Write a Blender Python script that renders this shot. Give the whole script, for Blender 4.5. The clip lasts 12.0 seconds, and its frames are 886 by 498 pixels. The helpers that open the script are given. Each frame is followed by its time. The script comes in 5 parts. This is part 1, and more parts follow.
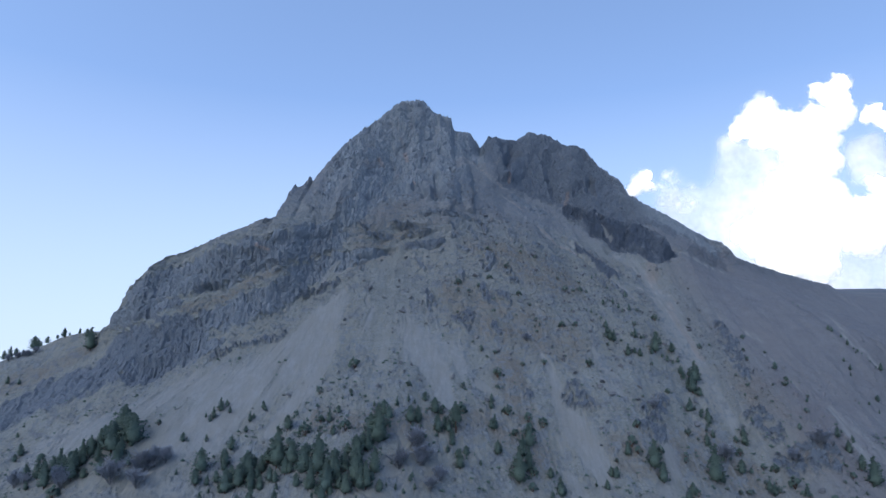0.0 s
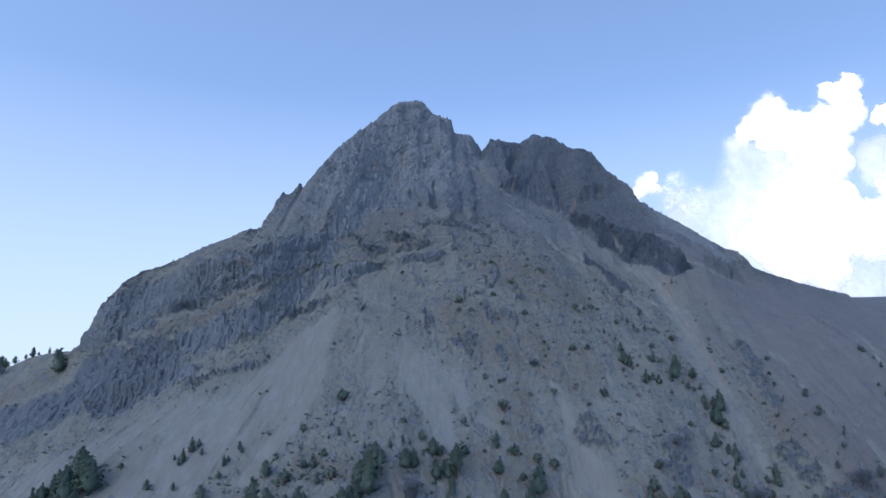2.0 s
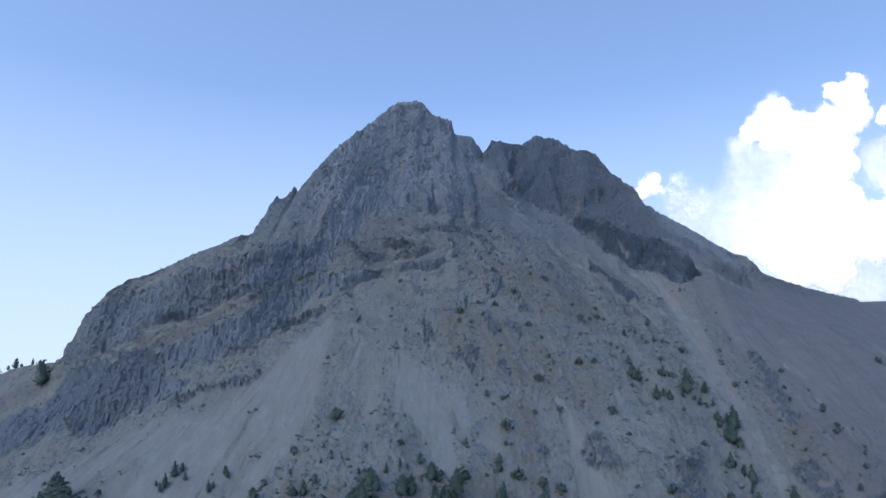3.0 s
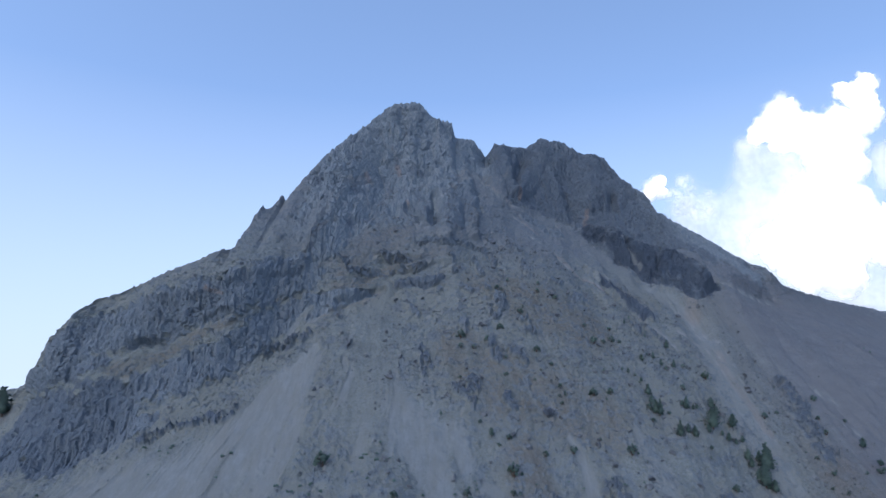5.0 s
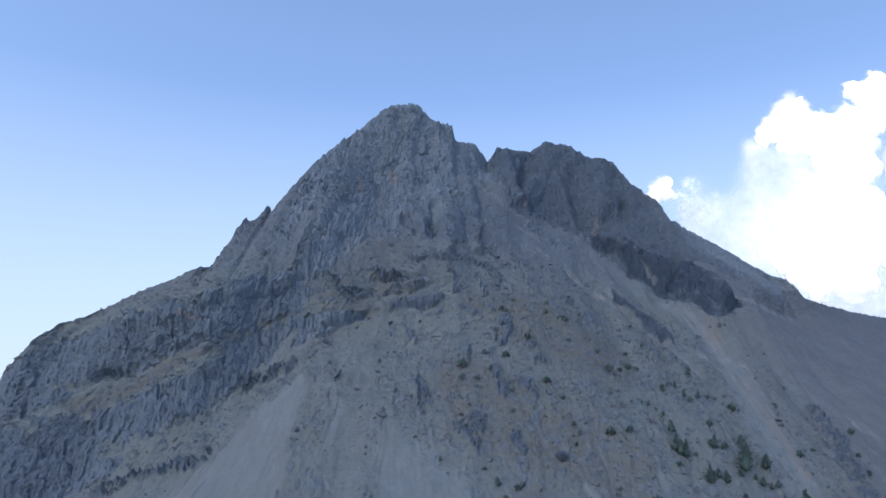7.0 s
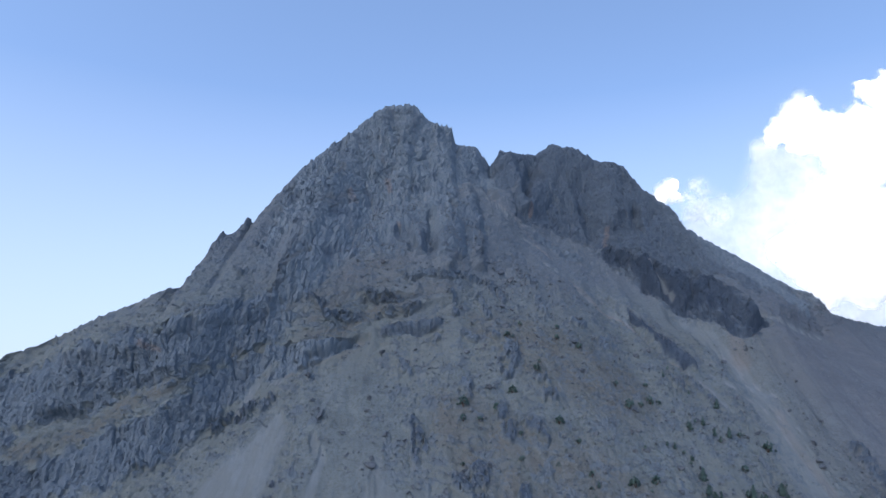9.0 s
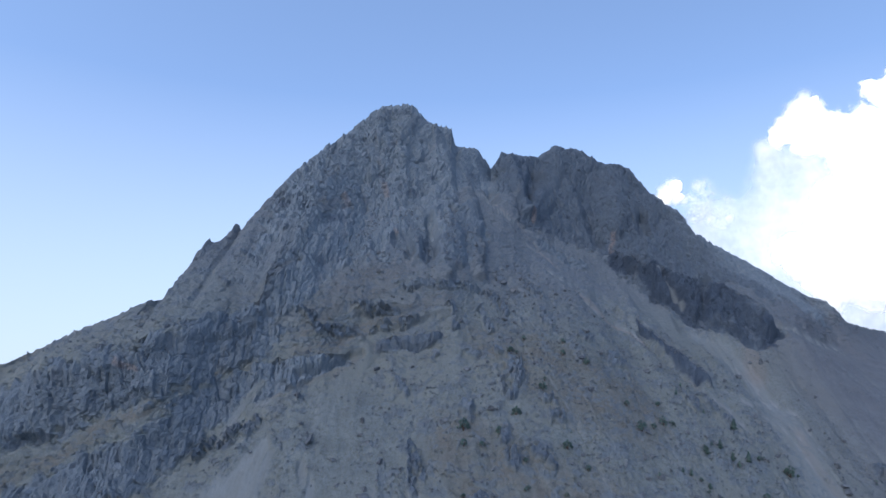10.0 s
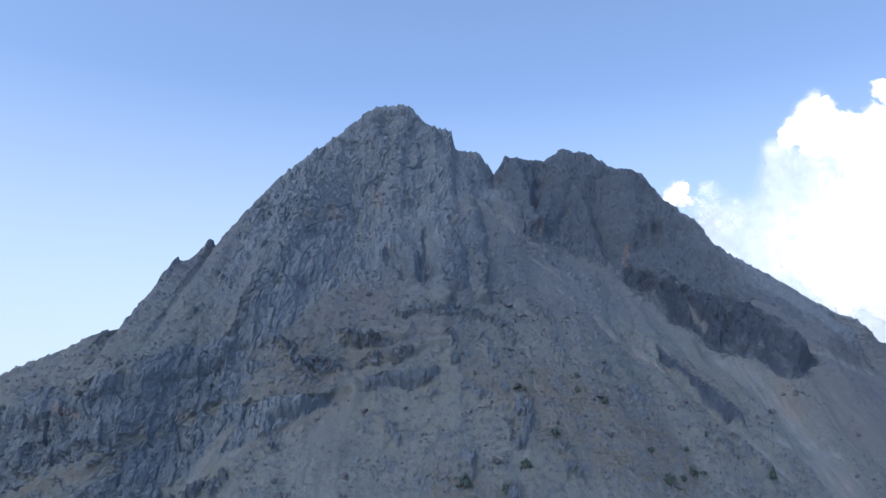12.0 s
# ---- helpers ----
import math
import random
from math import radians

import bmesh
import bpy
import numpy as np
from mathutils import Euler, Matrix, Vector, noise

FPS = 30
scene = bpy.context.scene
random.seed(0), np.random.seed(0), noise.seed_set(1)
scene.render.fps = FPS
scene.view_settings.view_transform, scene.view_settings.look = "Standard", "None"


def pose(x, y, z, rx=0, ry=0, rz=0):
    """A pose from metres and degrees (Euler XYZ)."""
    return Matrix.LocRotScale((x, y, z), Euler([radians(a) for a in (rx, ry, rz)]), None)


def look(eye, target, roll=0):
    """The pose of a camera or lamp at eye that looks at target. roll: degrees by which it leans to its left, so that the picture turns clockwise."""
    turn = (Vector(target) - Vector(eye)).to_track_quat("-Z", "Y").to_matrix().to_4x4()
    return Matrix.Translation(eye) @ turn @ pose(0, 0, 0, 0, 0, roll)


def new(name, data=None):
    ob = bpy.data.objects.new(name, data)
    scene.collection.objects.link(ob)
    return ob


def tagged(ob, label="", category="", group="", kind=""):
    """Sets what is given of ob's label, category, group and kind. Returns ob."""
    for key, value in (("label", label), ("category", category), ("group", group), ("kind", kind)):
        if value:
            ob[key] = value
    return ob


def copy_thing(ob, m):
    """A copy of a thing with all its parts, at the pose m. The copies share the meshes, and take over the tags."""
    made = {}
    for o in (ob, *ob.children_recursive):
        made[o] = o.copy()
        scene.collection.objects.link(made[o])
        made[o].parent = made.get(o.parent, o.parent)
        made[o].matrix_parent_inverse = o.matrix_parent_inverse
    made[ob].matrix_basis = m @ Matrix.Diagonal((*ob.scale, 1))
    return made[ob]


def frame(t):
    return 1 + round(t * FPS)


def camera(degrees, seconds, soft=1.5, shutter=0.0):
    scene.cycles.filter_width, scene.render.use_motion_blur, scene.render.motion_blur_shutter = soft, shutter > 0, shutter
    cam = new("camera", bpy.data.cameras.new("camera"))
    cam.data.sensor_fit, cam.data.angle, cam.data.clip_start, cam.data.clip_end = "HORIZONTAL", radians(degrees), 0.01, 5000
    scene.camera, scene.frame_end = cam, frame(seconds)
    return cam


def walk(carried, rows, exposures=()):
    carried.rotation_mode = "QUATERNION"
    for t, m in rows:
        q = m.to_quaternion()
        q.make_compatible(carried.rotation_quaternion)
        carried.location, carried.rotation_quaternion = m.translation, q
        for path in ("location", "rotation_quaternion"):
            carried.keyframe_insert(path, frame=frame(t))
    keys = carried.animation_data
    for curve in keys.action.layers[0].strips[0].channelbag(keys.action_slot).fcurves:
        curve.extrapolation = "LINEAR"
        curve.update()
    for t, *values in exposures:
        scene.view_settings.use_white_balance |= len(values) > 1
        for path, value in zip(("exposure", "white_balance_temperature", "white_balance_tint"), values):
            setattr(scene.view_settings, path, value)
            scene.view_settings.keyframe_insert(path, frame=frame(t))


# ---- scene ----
cam = camera(70.0, 12.0, soft=1.5)
METRES, EYE, TILT, LEAN, TURN = 90.0, 100.0, 10.5, 0.0, 0.0
EXPOSURE = 1.42
ROWS = [
    (0.0, 0.0000, 0.0000, 0.0000, -0.000, -0.000, -0.000),
    (0.5, 0.0008, 0.0633, 0.0171, 0.006, -0.006, -0.010),
    (1.0, 0.0014, 0.1282, 0.0344, 0.012, -0.035, -0.000),
    (1.5, 0.0022, 0.1935, 0.0520, 0.006, -0.053, -0.020),
    (2.0, 0.0033, 0.2588, 0.0693, 0.012, -0.053, -0.040),
    (2.5, 0.0038, 0.3228, 0.0870, 0.012, -0.070, -0.060),
    (3.0, 0.0047, 0.3872, 0.1049, 0.023, -0.082, -0.070),
    (5.0, 0.0078, 0.6395, 0.1719, 0.053, -0.082, -0.060),
    (5.5, 0.0087, 0.7009, 0.1897, 0.058, -0.105, -0.080),
    (6.0, 0.0097, 0.7623, 0.2074, 0.058, -0.117, -0.050),
    (6.5, 0.0100, 0.8243, 0.2263, 0.064, -0.163, -0.050),
    (7.0, 0.0109, 0.8884, 0.2440, 0.082, -0.181, -0.020),
    (9.0, 0.0159, 1.1581, 0.3112, 0.082, -0.233, 0.020),
    (9.5, 0.0171, 1.2275, 0.3276, 0.076, -0.257, 0.010),
    (10.0, 0.0187, 1.2964, 0.3441, 0.076, -0.263, -0.010),
    (10.5, 0.0205, 1.3634, 0.3606, 0.064, -0.292, -0.030),
    (11.0, 0.0215, 1.4303, 0.3771, 0.058, -0.309, -0.050),
    (11.5, 0.0224, 1.4963, 0.3941, 0.064, -0.344, -0.080),
    (12.0, 0.0236, 1.5609, 0.4118, 0.064, -0.373, -0.100),
]
walk(cam, [(t, pose(0, 0, EYE, TILT, LEAN, TURN) @ pose(METRES * x, METRES * y, METRES * z, 90 + pitch, roll, yaw)) for t, x, y, z, yaw, pitch, roll in ROWS],
     exposures=[(0.0, EXPOSURE), (12.0, EXPOSURE)])

# ---- sky and sun ----
SUN_ELEVATION, SUN_AZIMUTH = 40.0, -150.0   # azimuth: degrees clockwise from +y
world = bpy.data.worlds.new("sky")
scene.world = world
world.use_nodes = True
wn, wl = world.node_tree.nodes, world.node_tree.links
wn.clear()
sky = wn.new("ShaderNodeTexSky")
sky.sky_type, sky.sun_disc = "NISHITA", False
sky.sun_elevation, sky.sun_rotation = radians(SUN_ELEVATION), radians(SUN_AZIMUTH)
sky.altitude, sky.air_density, sky.dust_density, sky.ozone_density = 1500.0, 1.0, 3.0, 2.0
spot = wn.new("ShaderNodeTexCoord")
cut = wn.new("ShaderNodeVectorMath")
cut.operation = "ADD"   # the valley haze lifts the horizon
cut.inputs[1].default_value = (0.0, 0.0, 0.22)
back = wn.new("ShaderNodeBackground")
back.inputs["Strength"].default_value = 0.15
wout = wn.new("ShaderNodeOutputWorld")
wl.new(spot.outputs["Generated"], cut.inputs[0])
wl.new(cut.outputs[0], sky.inputs["Vector"])
# valley haze whitens the sky towards the horizon, all round
part_z = wn.new("ShaderNodeSeparateXYZ")
low_sky = wn.new("ShaderNodeMapRange")
low_sky.inputs["From Min"].default_value, low_sky.inputs["From Max"].default_value = 0.0, 0.40
low_sky.inputs["To Min"].default_value, low_sky.inputs["To Max"].default_value = 0.8, 0.0
haze = wn.new("ShaderNodeMix")
haze.data_type = "RGBA"
haze.inputs[7].default_value = (1.76, 2.03, 2.52, 1.0)
wl.new(spot.outputs["Generated"], part_z.inputs[0])
wl.new(part_z.outputs["Z"], low_sky.inputs["Value"])
wl.new(low_sky.outputs[0], haze.inputs[0])
wl.new(sky.outputs["Color"], haze.inputs[6])
wl.new(haze.outputs[2], back.inputs["Color"])
wl.new(back.outputs[0], wout.inputs[0])

sun = new("sun", bpy.data.lights.new("sun", "SUN"))
sun.data.energy, sun.data.angle, sun.data.color = 0.25, radians(25.0), (1.0, 0.97, 0.92)
a, e = radians(SUN_AZIMUTH), radians(SUN_ELEVATION)
sun.matrix_basis = look((0, 0, 600), (-math.sin(a) * math.cos(e) * 100, -math.cos(a) * math.cos(e) * 100, 600 - math.sin(e) * 100))

# ---- materials ----
def shader(name):
    m = bpy.data.materials.new(name)
    m.use_nodes = True
    return m, m.node_tree.nodes, m.node_tree.links, m.node_tree.nodes["Principled BSDF"]


def noise_node(n, l, scale, detail=4.0, rough=0.6, stretch=None, coords="Object"):
    """A noise texture at real size; stretch scales the axes."""
    tex = n.new("ShaderNodeTexNoise")
    tex.inputs["Scale"].default_value, tex.inputs["Detail"].default_value = scale, detail
    tex.inputs["Roughness"].default_value = rough
    where = n.new("ShaderNodeTexCoord")
    if stretch:
        mp = n.new("ShaderNodeMapping")
        mp.inputs["Scale"].default_value = stretch
        l.new(where.outputs[coords], mp.inputs[0])
        l.new(mp.outputs[0], tex.inputs["Vector"])
    else:
        l.new(where.outputs[coords], tex.inputs["Vector"])
    return tex.outputs["Fac"]


def ramp(n, l, fac, *stops):
    """A colour ramp of (place, grey or colour) stops."""
    r = n.new("ShaderNodeValToRGB")
    while len(r.color_ramp.elements) < len(stops):
        r.color_ramp.elements.new(0.5)
    for el, (at, c) in zip(r.color_ramp.elements, stops):
        el.position = at
        el.color = (c, c, c, 1) if isinstance(c, (int, float)) else (*c, 1)
    l.new(fac, r.inputs[0])
    return r.outputs[0]


def mix(n, l, fac, a, b, how="MIX"):
    x = n.new("ShaderNodeMix")
    x.data_type, x.blend_type = "RGBA", how
    for sock, v in ((x.inputs[0], fac), (x.inputs[6], a), (x.inputs[7], b)):
        if isinstance(v, (int, float)):
            sock.default_value = v
        elif isinstance(v, tuple):
            sock.default_value = (*v, 1)
        else:
            l.new(v, sock)
    return x.outputs[2]


def maths(n, l, how, a, b):
    x = n.new("ShaderNodeMath")
    x.operation, x.use_clamp = how, True
    for sock, v in zip(x.inputs, (a, b)):
        if isinstance(v, (int, float)):
            sock.default_value = v
        else:
            l.new(v, sock)
    return x.outputs[0]


def bump(n, l, bsdf, height, strength, distance, share=None):
    b = n.new("ShaderNodeBump")
    b.inputs["Strength"].default_value, b.inputs["Distance"].default_value = strength, distance
    l.new(height, b.inputs["Height"])
    if share is not None:
        l.new(maths(n, l, "MULTIPLY", share, strength), b.inputs["Strength"])
    l.new(b.outputs[0], bsdf.inputs["Normal"])


def joint_node(n, l, scale, stretch):
    """Broken rock: how high each joint block stands, and its own random tone."""
    where, mp, warp = n.new("ShaderNodeTexCoord"), n.new("ShaderNodeMapping"), n.new("ShaderNodeTexVoronoi")
    mp.inputs["Scale"].default_value = stretch
    warp.inputs["Scale"].default_value = scale
    warp.distance = "CHEBYCHEV"
    l.new(where.outputs["Object"], mp.inputs[0])
    l.new(mp.outputs[0], warp.inputs["Vector"])
    own = n.new("ShaderNodeSeparateColor")
    l.new(warp.outputs["Color"], own.inputs[0])
    height = maths(n, l, "SUBTRACT", maths(n, l, "ADD", own.outputs[0], 0.35), maths(n, l, "MULTIPLY", warp.outputs["Distance"], 0.9))
    return height, own.outputs[1]


def mountain_material():
    """Rock, scree, turf and bare earth, mixed by the ground's own cover values."""
    m, n, l, p = shader("mountain_ground")
    cover = n.new("ShaderNodeAttribute")
    cover.attribute_name = "cover"
    sep = n.new("ShaderNodeSeparateColor")
    l.new(cover.outputs["Color"], sep.inputs[0])
    rock, scree, turf, block = sep.outputs[0], sep.outputs[1], sep.outputs[2], cover.outputs["Alpha"]
    broad = noise_node(n, l, 0.035, 4)
    patchy = noise_node(n, l, 0.16, 6, 0.65)
    grain = noise_node(n, l, 1.1, 6, 0.7)
    fine = noise_node(n, l, 4.0, 4, 0.7)
    runs = noise_node(n, l, 0.25, 5, 0.6, (1.0, 0.35, 0.22))
    threads = noise_node(n, l, 0.8, 6, 0.65, (1.0, 0.25, 0.16))
    # rock: grey andesite, paler blocks, rust stains, dark seams
    stone = ramp(n, l, block, (0.0, (0.132, 0.162, 0.187)), (0.5, (0.150, 0.180, 0.206)), (1.0, (0.185, 0.214, 0.235)))
    joints, shards = joint_node(n, l, 0.9, (1.0, 1.0, 0.42)), joint_node(n, l, 2.2, (1.0, 1.0, 0.6))
    stone = mix(n, l, 0.5, stone, ramp(n, l, joints[1], (0.0, (0.123, 0.155, 0.182)), (0.5, (0.148, 0.180, 0.206)), (1.0, (0.192, 0.221, 0.236))))
    stone = mix(n, l, ramp(n, l, runs, (0.58, 0.0), (0.72, 0.18)), stone, (0.231, 0.181, 0.146))
    stone = mix(n, l, ramp(n, l, grain, (0.30, 0.5), (0.48, 0.0)), stone, (0.121, 0.147, 0.175))
    tint = n.new("ShaderNodeAttribute")
    tint.attribute_name = "tint"
    tones = n.new("ShaderNodeSeparateColor")
    l.new(tint.outputs["Color"], tones.inputs[0])
    # tint's green value darkens the stone, the buttress's painted shade included
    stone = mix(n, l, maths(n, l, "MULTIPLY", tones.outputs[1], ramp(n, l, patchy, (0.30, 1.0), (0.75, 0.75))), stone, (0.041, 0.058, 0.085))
    stone = mix(n, l, maths(n, l, "MULTIPLY", tones.outputs[0], ramp(n, l, grain, (0.35, 0.1), (0.6, 0.5))), stone, (0.26, 0.19, 0.155))
    # earth with grit
    earth = ramp(n, l, patchy, (0.30, (0.124, 0.144, 0.145)), (0.50, (0.156, 0.178, 0.179)), (0.70, (0.185, 0.209, 0.207)))
    earth = mix(n, l, ramp(n, l, grain, (0.38, 0.7), (0.52, 0.0)), earth, (0.104, 0.114, 0.107))
    earth = mix(n, l, ramp(n, l, fine, (0.36, 0.5), (0.50, 0.0)), earth, (0.113, 0.112, 0.094))
    earth = mix(n, l, ramp(n, l, fine, (0.56, 0.0), (0.68, 0.45)), earth, (0.242, 0.260, 0.243))
    earth = mix(n, l, maths(n, l, "MULTIPLY", tones.outputs[2], 0.3), earth, (0.232, 0.175, 0.139))
    earth = mix(n, l, ramp(n, l, broad, (0.44, 0.0), (0.58, 0.7)), earth, (0.158, 0.170, 0.158))
    # scree: pale grey sand and gravel, pinkish where fresh
    gravel = ramp(n, l, patchy, (0.30, (0.159, 0.181, 0.189)), (0.70, (0.194, 0.218, 0.229)))
    gravel = mix(n, l, ramp(n, l, broad, (0.46, 0.0), (0.62, 0.6)), gravel, (0.172, 0.189, 0.191))
    gravel = mix(n, l, ramp(n, l, runs, (0.40, 0.5), (0.56, 0.0)), gravel, (0.153, 0.158, 0.148))
    gravel = mix(n, l, ramp(n, l, threads, (0.40, 0.55), (0.58, 0.0)), gravel, (0.139, 0.149, 0.144))
    gravel = mix(n, l, ramp(n, l, grain, (0.60, 0.0), (0.72, 0.5)), gravel, (0.220, 0.239, 0.242))
    gravel = mix(n, l, ramp(n, l, fine, (0.34, 0.45), (0.50, 0.0)), gravel, (0.163, 0.158, 0.152))
    # turf: dry brownish bunchgrass
    grass = ramp(n, l, grain, (0.35, (0.108, 0.106, 0.096)), (0.55, (0.132, 0.126, 0.113)), (0.75, (0.153, 0.145, 0.127)))
    col = mix(n, l, maths(n, l, "MULTIPLY", turf, ramp(n, l, patchy, (0.34, 0.15), (0.58, 0.85))), earth, grass)
    # grey ash: on the open slope east of the gully, and on the ledges high up
    where, axes = n.new("ShaderNodeTexCoord"), n.new("ShaderNodeSeparateXYZ")
    l.new(where.outputs["Object"], axes.inputs[0])
    far_east = ramp(n, l, maths(n, l, "ADD", maths(n, l, "MULTIPLY", axes.outputs["X"], 0.005), maths(n, l, "MULTIPLY", broad, 0.1)), (0.60, 0.0), (0.76, 0.55))
    high_up = ramp(n, l, maths(n, l, "ADD", maths(n, l, "MULTIPLY", axes.outputs["Z"], 0.004), maths(n, l, "MULTIPLY", broad, 0.2)), (0.73, 0.0), (0.84, 0.75))
    col = mix(n, l, far_east, col, ramp(n, l, patchy, (0.3, (0.106, 0.109, 0.131)), (0.7, (0.131, 0.133, 0.157))))
    col = mix(n, l, high_up, col, ramp(n, l, grain, (0.35, (0.102, 0.117, 0.134)), (0.65, (0.150, 0.167, 0.186))))
    gravel = mix(n, l, maths(n, l, "MULTIPLY", tones.outputs[2], 0.3), gravel, (0.256, 0.215, 0.188))
    gravel = mix(n, l, ramp(n, l, scree, (0.82, 0.0), (1.0, 0.5)), gravel, (0.219, 0.226, 0.224))   # fresh runnels
    col = mix(n, l, scree, col, gravel)
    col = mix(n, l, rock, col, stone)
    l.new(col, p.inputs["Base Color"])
    p.inputs["Roughness"].default_value = 0.95
    p.inputs["Specular IOR Level"].default_value = 0.15
    rough = mix(n, l, maths(n, l, "MULTIPLY", scree, 0.7), mix(n, l, 0.35, grain, fine), (0.5, 0.5, 0.5))
    broken = mix(n, l, 0.45, joints[0], shards[0])
    rough = mix(n, l, maths(n, l, "MULTIPLY", rock, 0.6), rough, broken)
    bump(n, l, p, rough, 0.75, 0.8, tint.outputs["Alpha"])
    return m


def plain_material(name, dark, light, scale, roughness=0.9, relief=0.1, stretch=None):
    m, n, l, p = shader(name)
    f = noise_node(n, l, scale, 5, 0.65, stretch)
    c = ramp(n, l, f, (0.32, dark), (0.68, light))
    who = n.new("ShaderNodeObjectInfo")
    c = mix(n, l, ramp(n, l, who.outputs["Random"], (0.0, 0.0), (1.0, 0.35)), c, tuple(v * 0.55 for v in dark))
    l.new(c, p.inputs["Base Color"])
    p.inputs["Roughness"].default_value = roughness
    p.inputs["Specular IOR Level"].default_value = 0.2
    bump(n, l, p, f, 0.8, relief)
    return m


def leaf_material(name, dark, light, warm=0.4):
    """Needles: a shade for each clump and each tree."""
    m, n, l, p = shader(name)
    geo = n.new("ShaderNodeNewGeometry")
    who = n.new("ShaderNodeObjectInfo")
    c = ramp(n, l, geo.outputs["Random Per Island"], (0.0, dark), (1.0, light))
    c = mix(n, l, ramp(n, l, who.outputs["Random"], (0.0, 0.0), (1.0, warm)), c, (light[0] * 1.15, light[1] * 0.95, light[2] * 0.7))
    l.new(c, p.inputs["Base Color"])
    p.inputs["Roughness"].default_value = 0.8
    p.inputs["Specular IOR Level"].default_value = 0.2
    through_ = n.new("ShaderNodeBsdfTranslucent")
    l.new(c, through_.inputs[0])
    both = n.new("ShaderNodeMixShader")
    both.inputs[0].default_value = 0.35
    l.new(p.outputs[0], both.inputs[1])
    l.new(through_.outputs[0], both.inputs[2])
    l.new(both.outputs[0], n["Material Output"].inputs[0])
    return m


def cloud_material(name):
    """Dense cloud: light is scattered back and through, and the skin has an added glow."""
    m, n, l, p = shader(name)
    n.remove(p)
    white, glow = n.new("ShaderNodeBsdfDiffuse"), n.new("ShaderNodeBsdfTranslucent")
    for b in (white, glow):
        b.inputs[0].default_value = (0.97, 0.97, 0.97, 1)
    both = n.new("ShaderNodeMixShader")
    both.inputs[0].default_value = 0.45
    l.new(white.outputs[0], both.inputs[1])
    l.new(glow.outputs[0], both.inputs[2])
    self_glow, total = n.new("ShaderNodeEmission"), n.new("ShaderNodeAddShader")   # added emission: the skin itself glows, in place of sunlight scattered inside
    self_glow.inputs["Color"].default_value, self_glow.inputs["Strength"].default_value = (1.0, 0.99, 0.93, 1), 0.13
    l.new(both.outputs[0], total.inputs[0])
    l.new(self_glow.outputs[0], total.inputs[1])
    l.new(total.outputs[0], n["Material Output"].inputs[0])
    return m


def veil_material(name, scale, thinnest):
    """Thin cloud: its density is the sheet's own value, torn by noise."""
    m, n, l, p = shader(name)
    n.remove(p)
    white, glow, thin = n.new("ShaderNodeBsdfDiffuse"), n.new("ShaderNodeBsdfTranslucent"), n.new("ShaderNodeBsdfTransparent")
    both, veil = n.new("ShaderNodeMixShader"), n.new("ShaderNodeMixShader")
    both.inputs[0].default_value = 0.5
    for b in (white, glow):
        b.inputs[0].default_value = (0.97, 0.97, 0.97, 1)
    l.new(white.outputs[0], both.inputs[1])
    l.new(glow.outputs[0], both.inputs[2])
    # the sheet is given a faint glow to whiten it against the sky
    self_glow, total = n.new("ShaderNodeEmission"), n.new("ShaderNodeAddShader")
    self_glow.inputs["Color"].default_value, self_glow.inputs["Strength"].default_value = (1.0, 0.98, 0.94, 1), 0.12
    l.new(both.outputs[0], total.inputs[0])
    l.new(self_glow.outputs[0], total.inputs[1])
    dense = n.new("ShaderNodeAttribute")
    dense.attribute_name = "fullness"
    f = ramp(n, l, noise_node(n, l, scale, 6, 0.58), (0.34, thinnest), (0.60, 1.0))
    l.new(maths(n, l, "MULTIPLY", dense.outputs["Fac"], f), veil.inputs[0])
    l.new(thin.outputs[0], veil.inputs[1])
    l.new(total.outputs[0], veil.inputs[2])
    l.new(veil.outputs[0], n["Material Output"].inputs[0])
    return m


GROUND = mountain_material()
BOULDER = plain_material("boulder_rock", (0.074, 0.085, 0.098), (0.165, 0.178, 0.190), 1.2, 0.92, 0.15)
BARK = plain_material("pine_bark", (0.05, 0.035, 0.028), (0.13, 0.10, 0.08), 6.0, 0.95, 0.03, (1, 1, 0.3))
GREY_BARK = plain_material("grey_bark", (0.085, 0.098, 0.112), (0.150, 0.165, 0.182), 6.0, 0.95, 0.02)
NEEDLE = leaf_material("pine_needles", (0.067, 0.112, 0.106), (0.094, 0.148, 0.133), 0.18)
TWIG = leaf_material("grey_twigs", (0.155, 0.190, 0.235), (0.235, 0.268, 0.320), 0.0)
TUFT = leaf_material("bunchgrass", (0.150, 0.156, 0.142), (0.200, 0.204, 0.184), 0.0)
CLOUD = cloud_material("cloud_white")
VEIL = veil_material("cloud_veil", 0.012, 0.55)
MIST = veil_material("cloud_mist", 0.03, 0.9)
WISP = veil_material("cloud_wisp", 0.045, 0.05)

# ---- noise on arrays ----
def rnd(i, j, k=0, seed=0):
    """A fixed random number in 0..1 for whole-number places."""
    h = (i.astype(np.int64) * 374761393 + j.astype(np.int64) * 668265263 + np.int64(k) * 2147483647 + seed * 1274126177) & 0xFFFFFFFF
    h = ((h ^ (h >> 13)) * 1274126177) & 0xFFFFFFFF
    h = ((h ^ (h >> 16)) * 2246822519) & 0xFFFFFFFF
    return ((h ^ (h >> 15)) & 0xFFFFFF) / float(0x1000000)


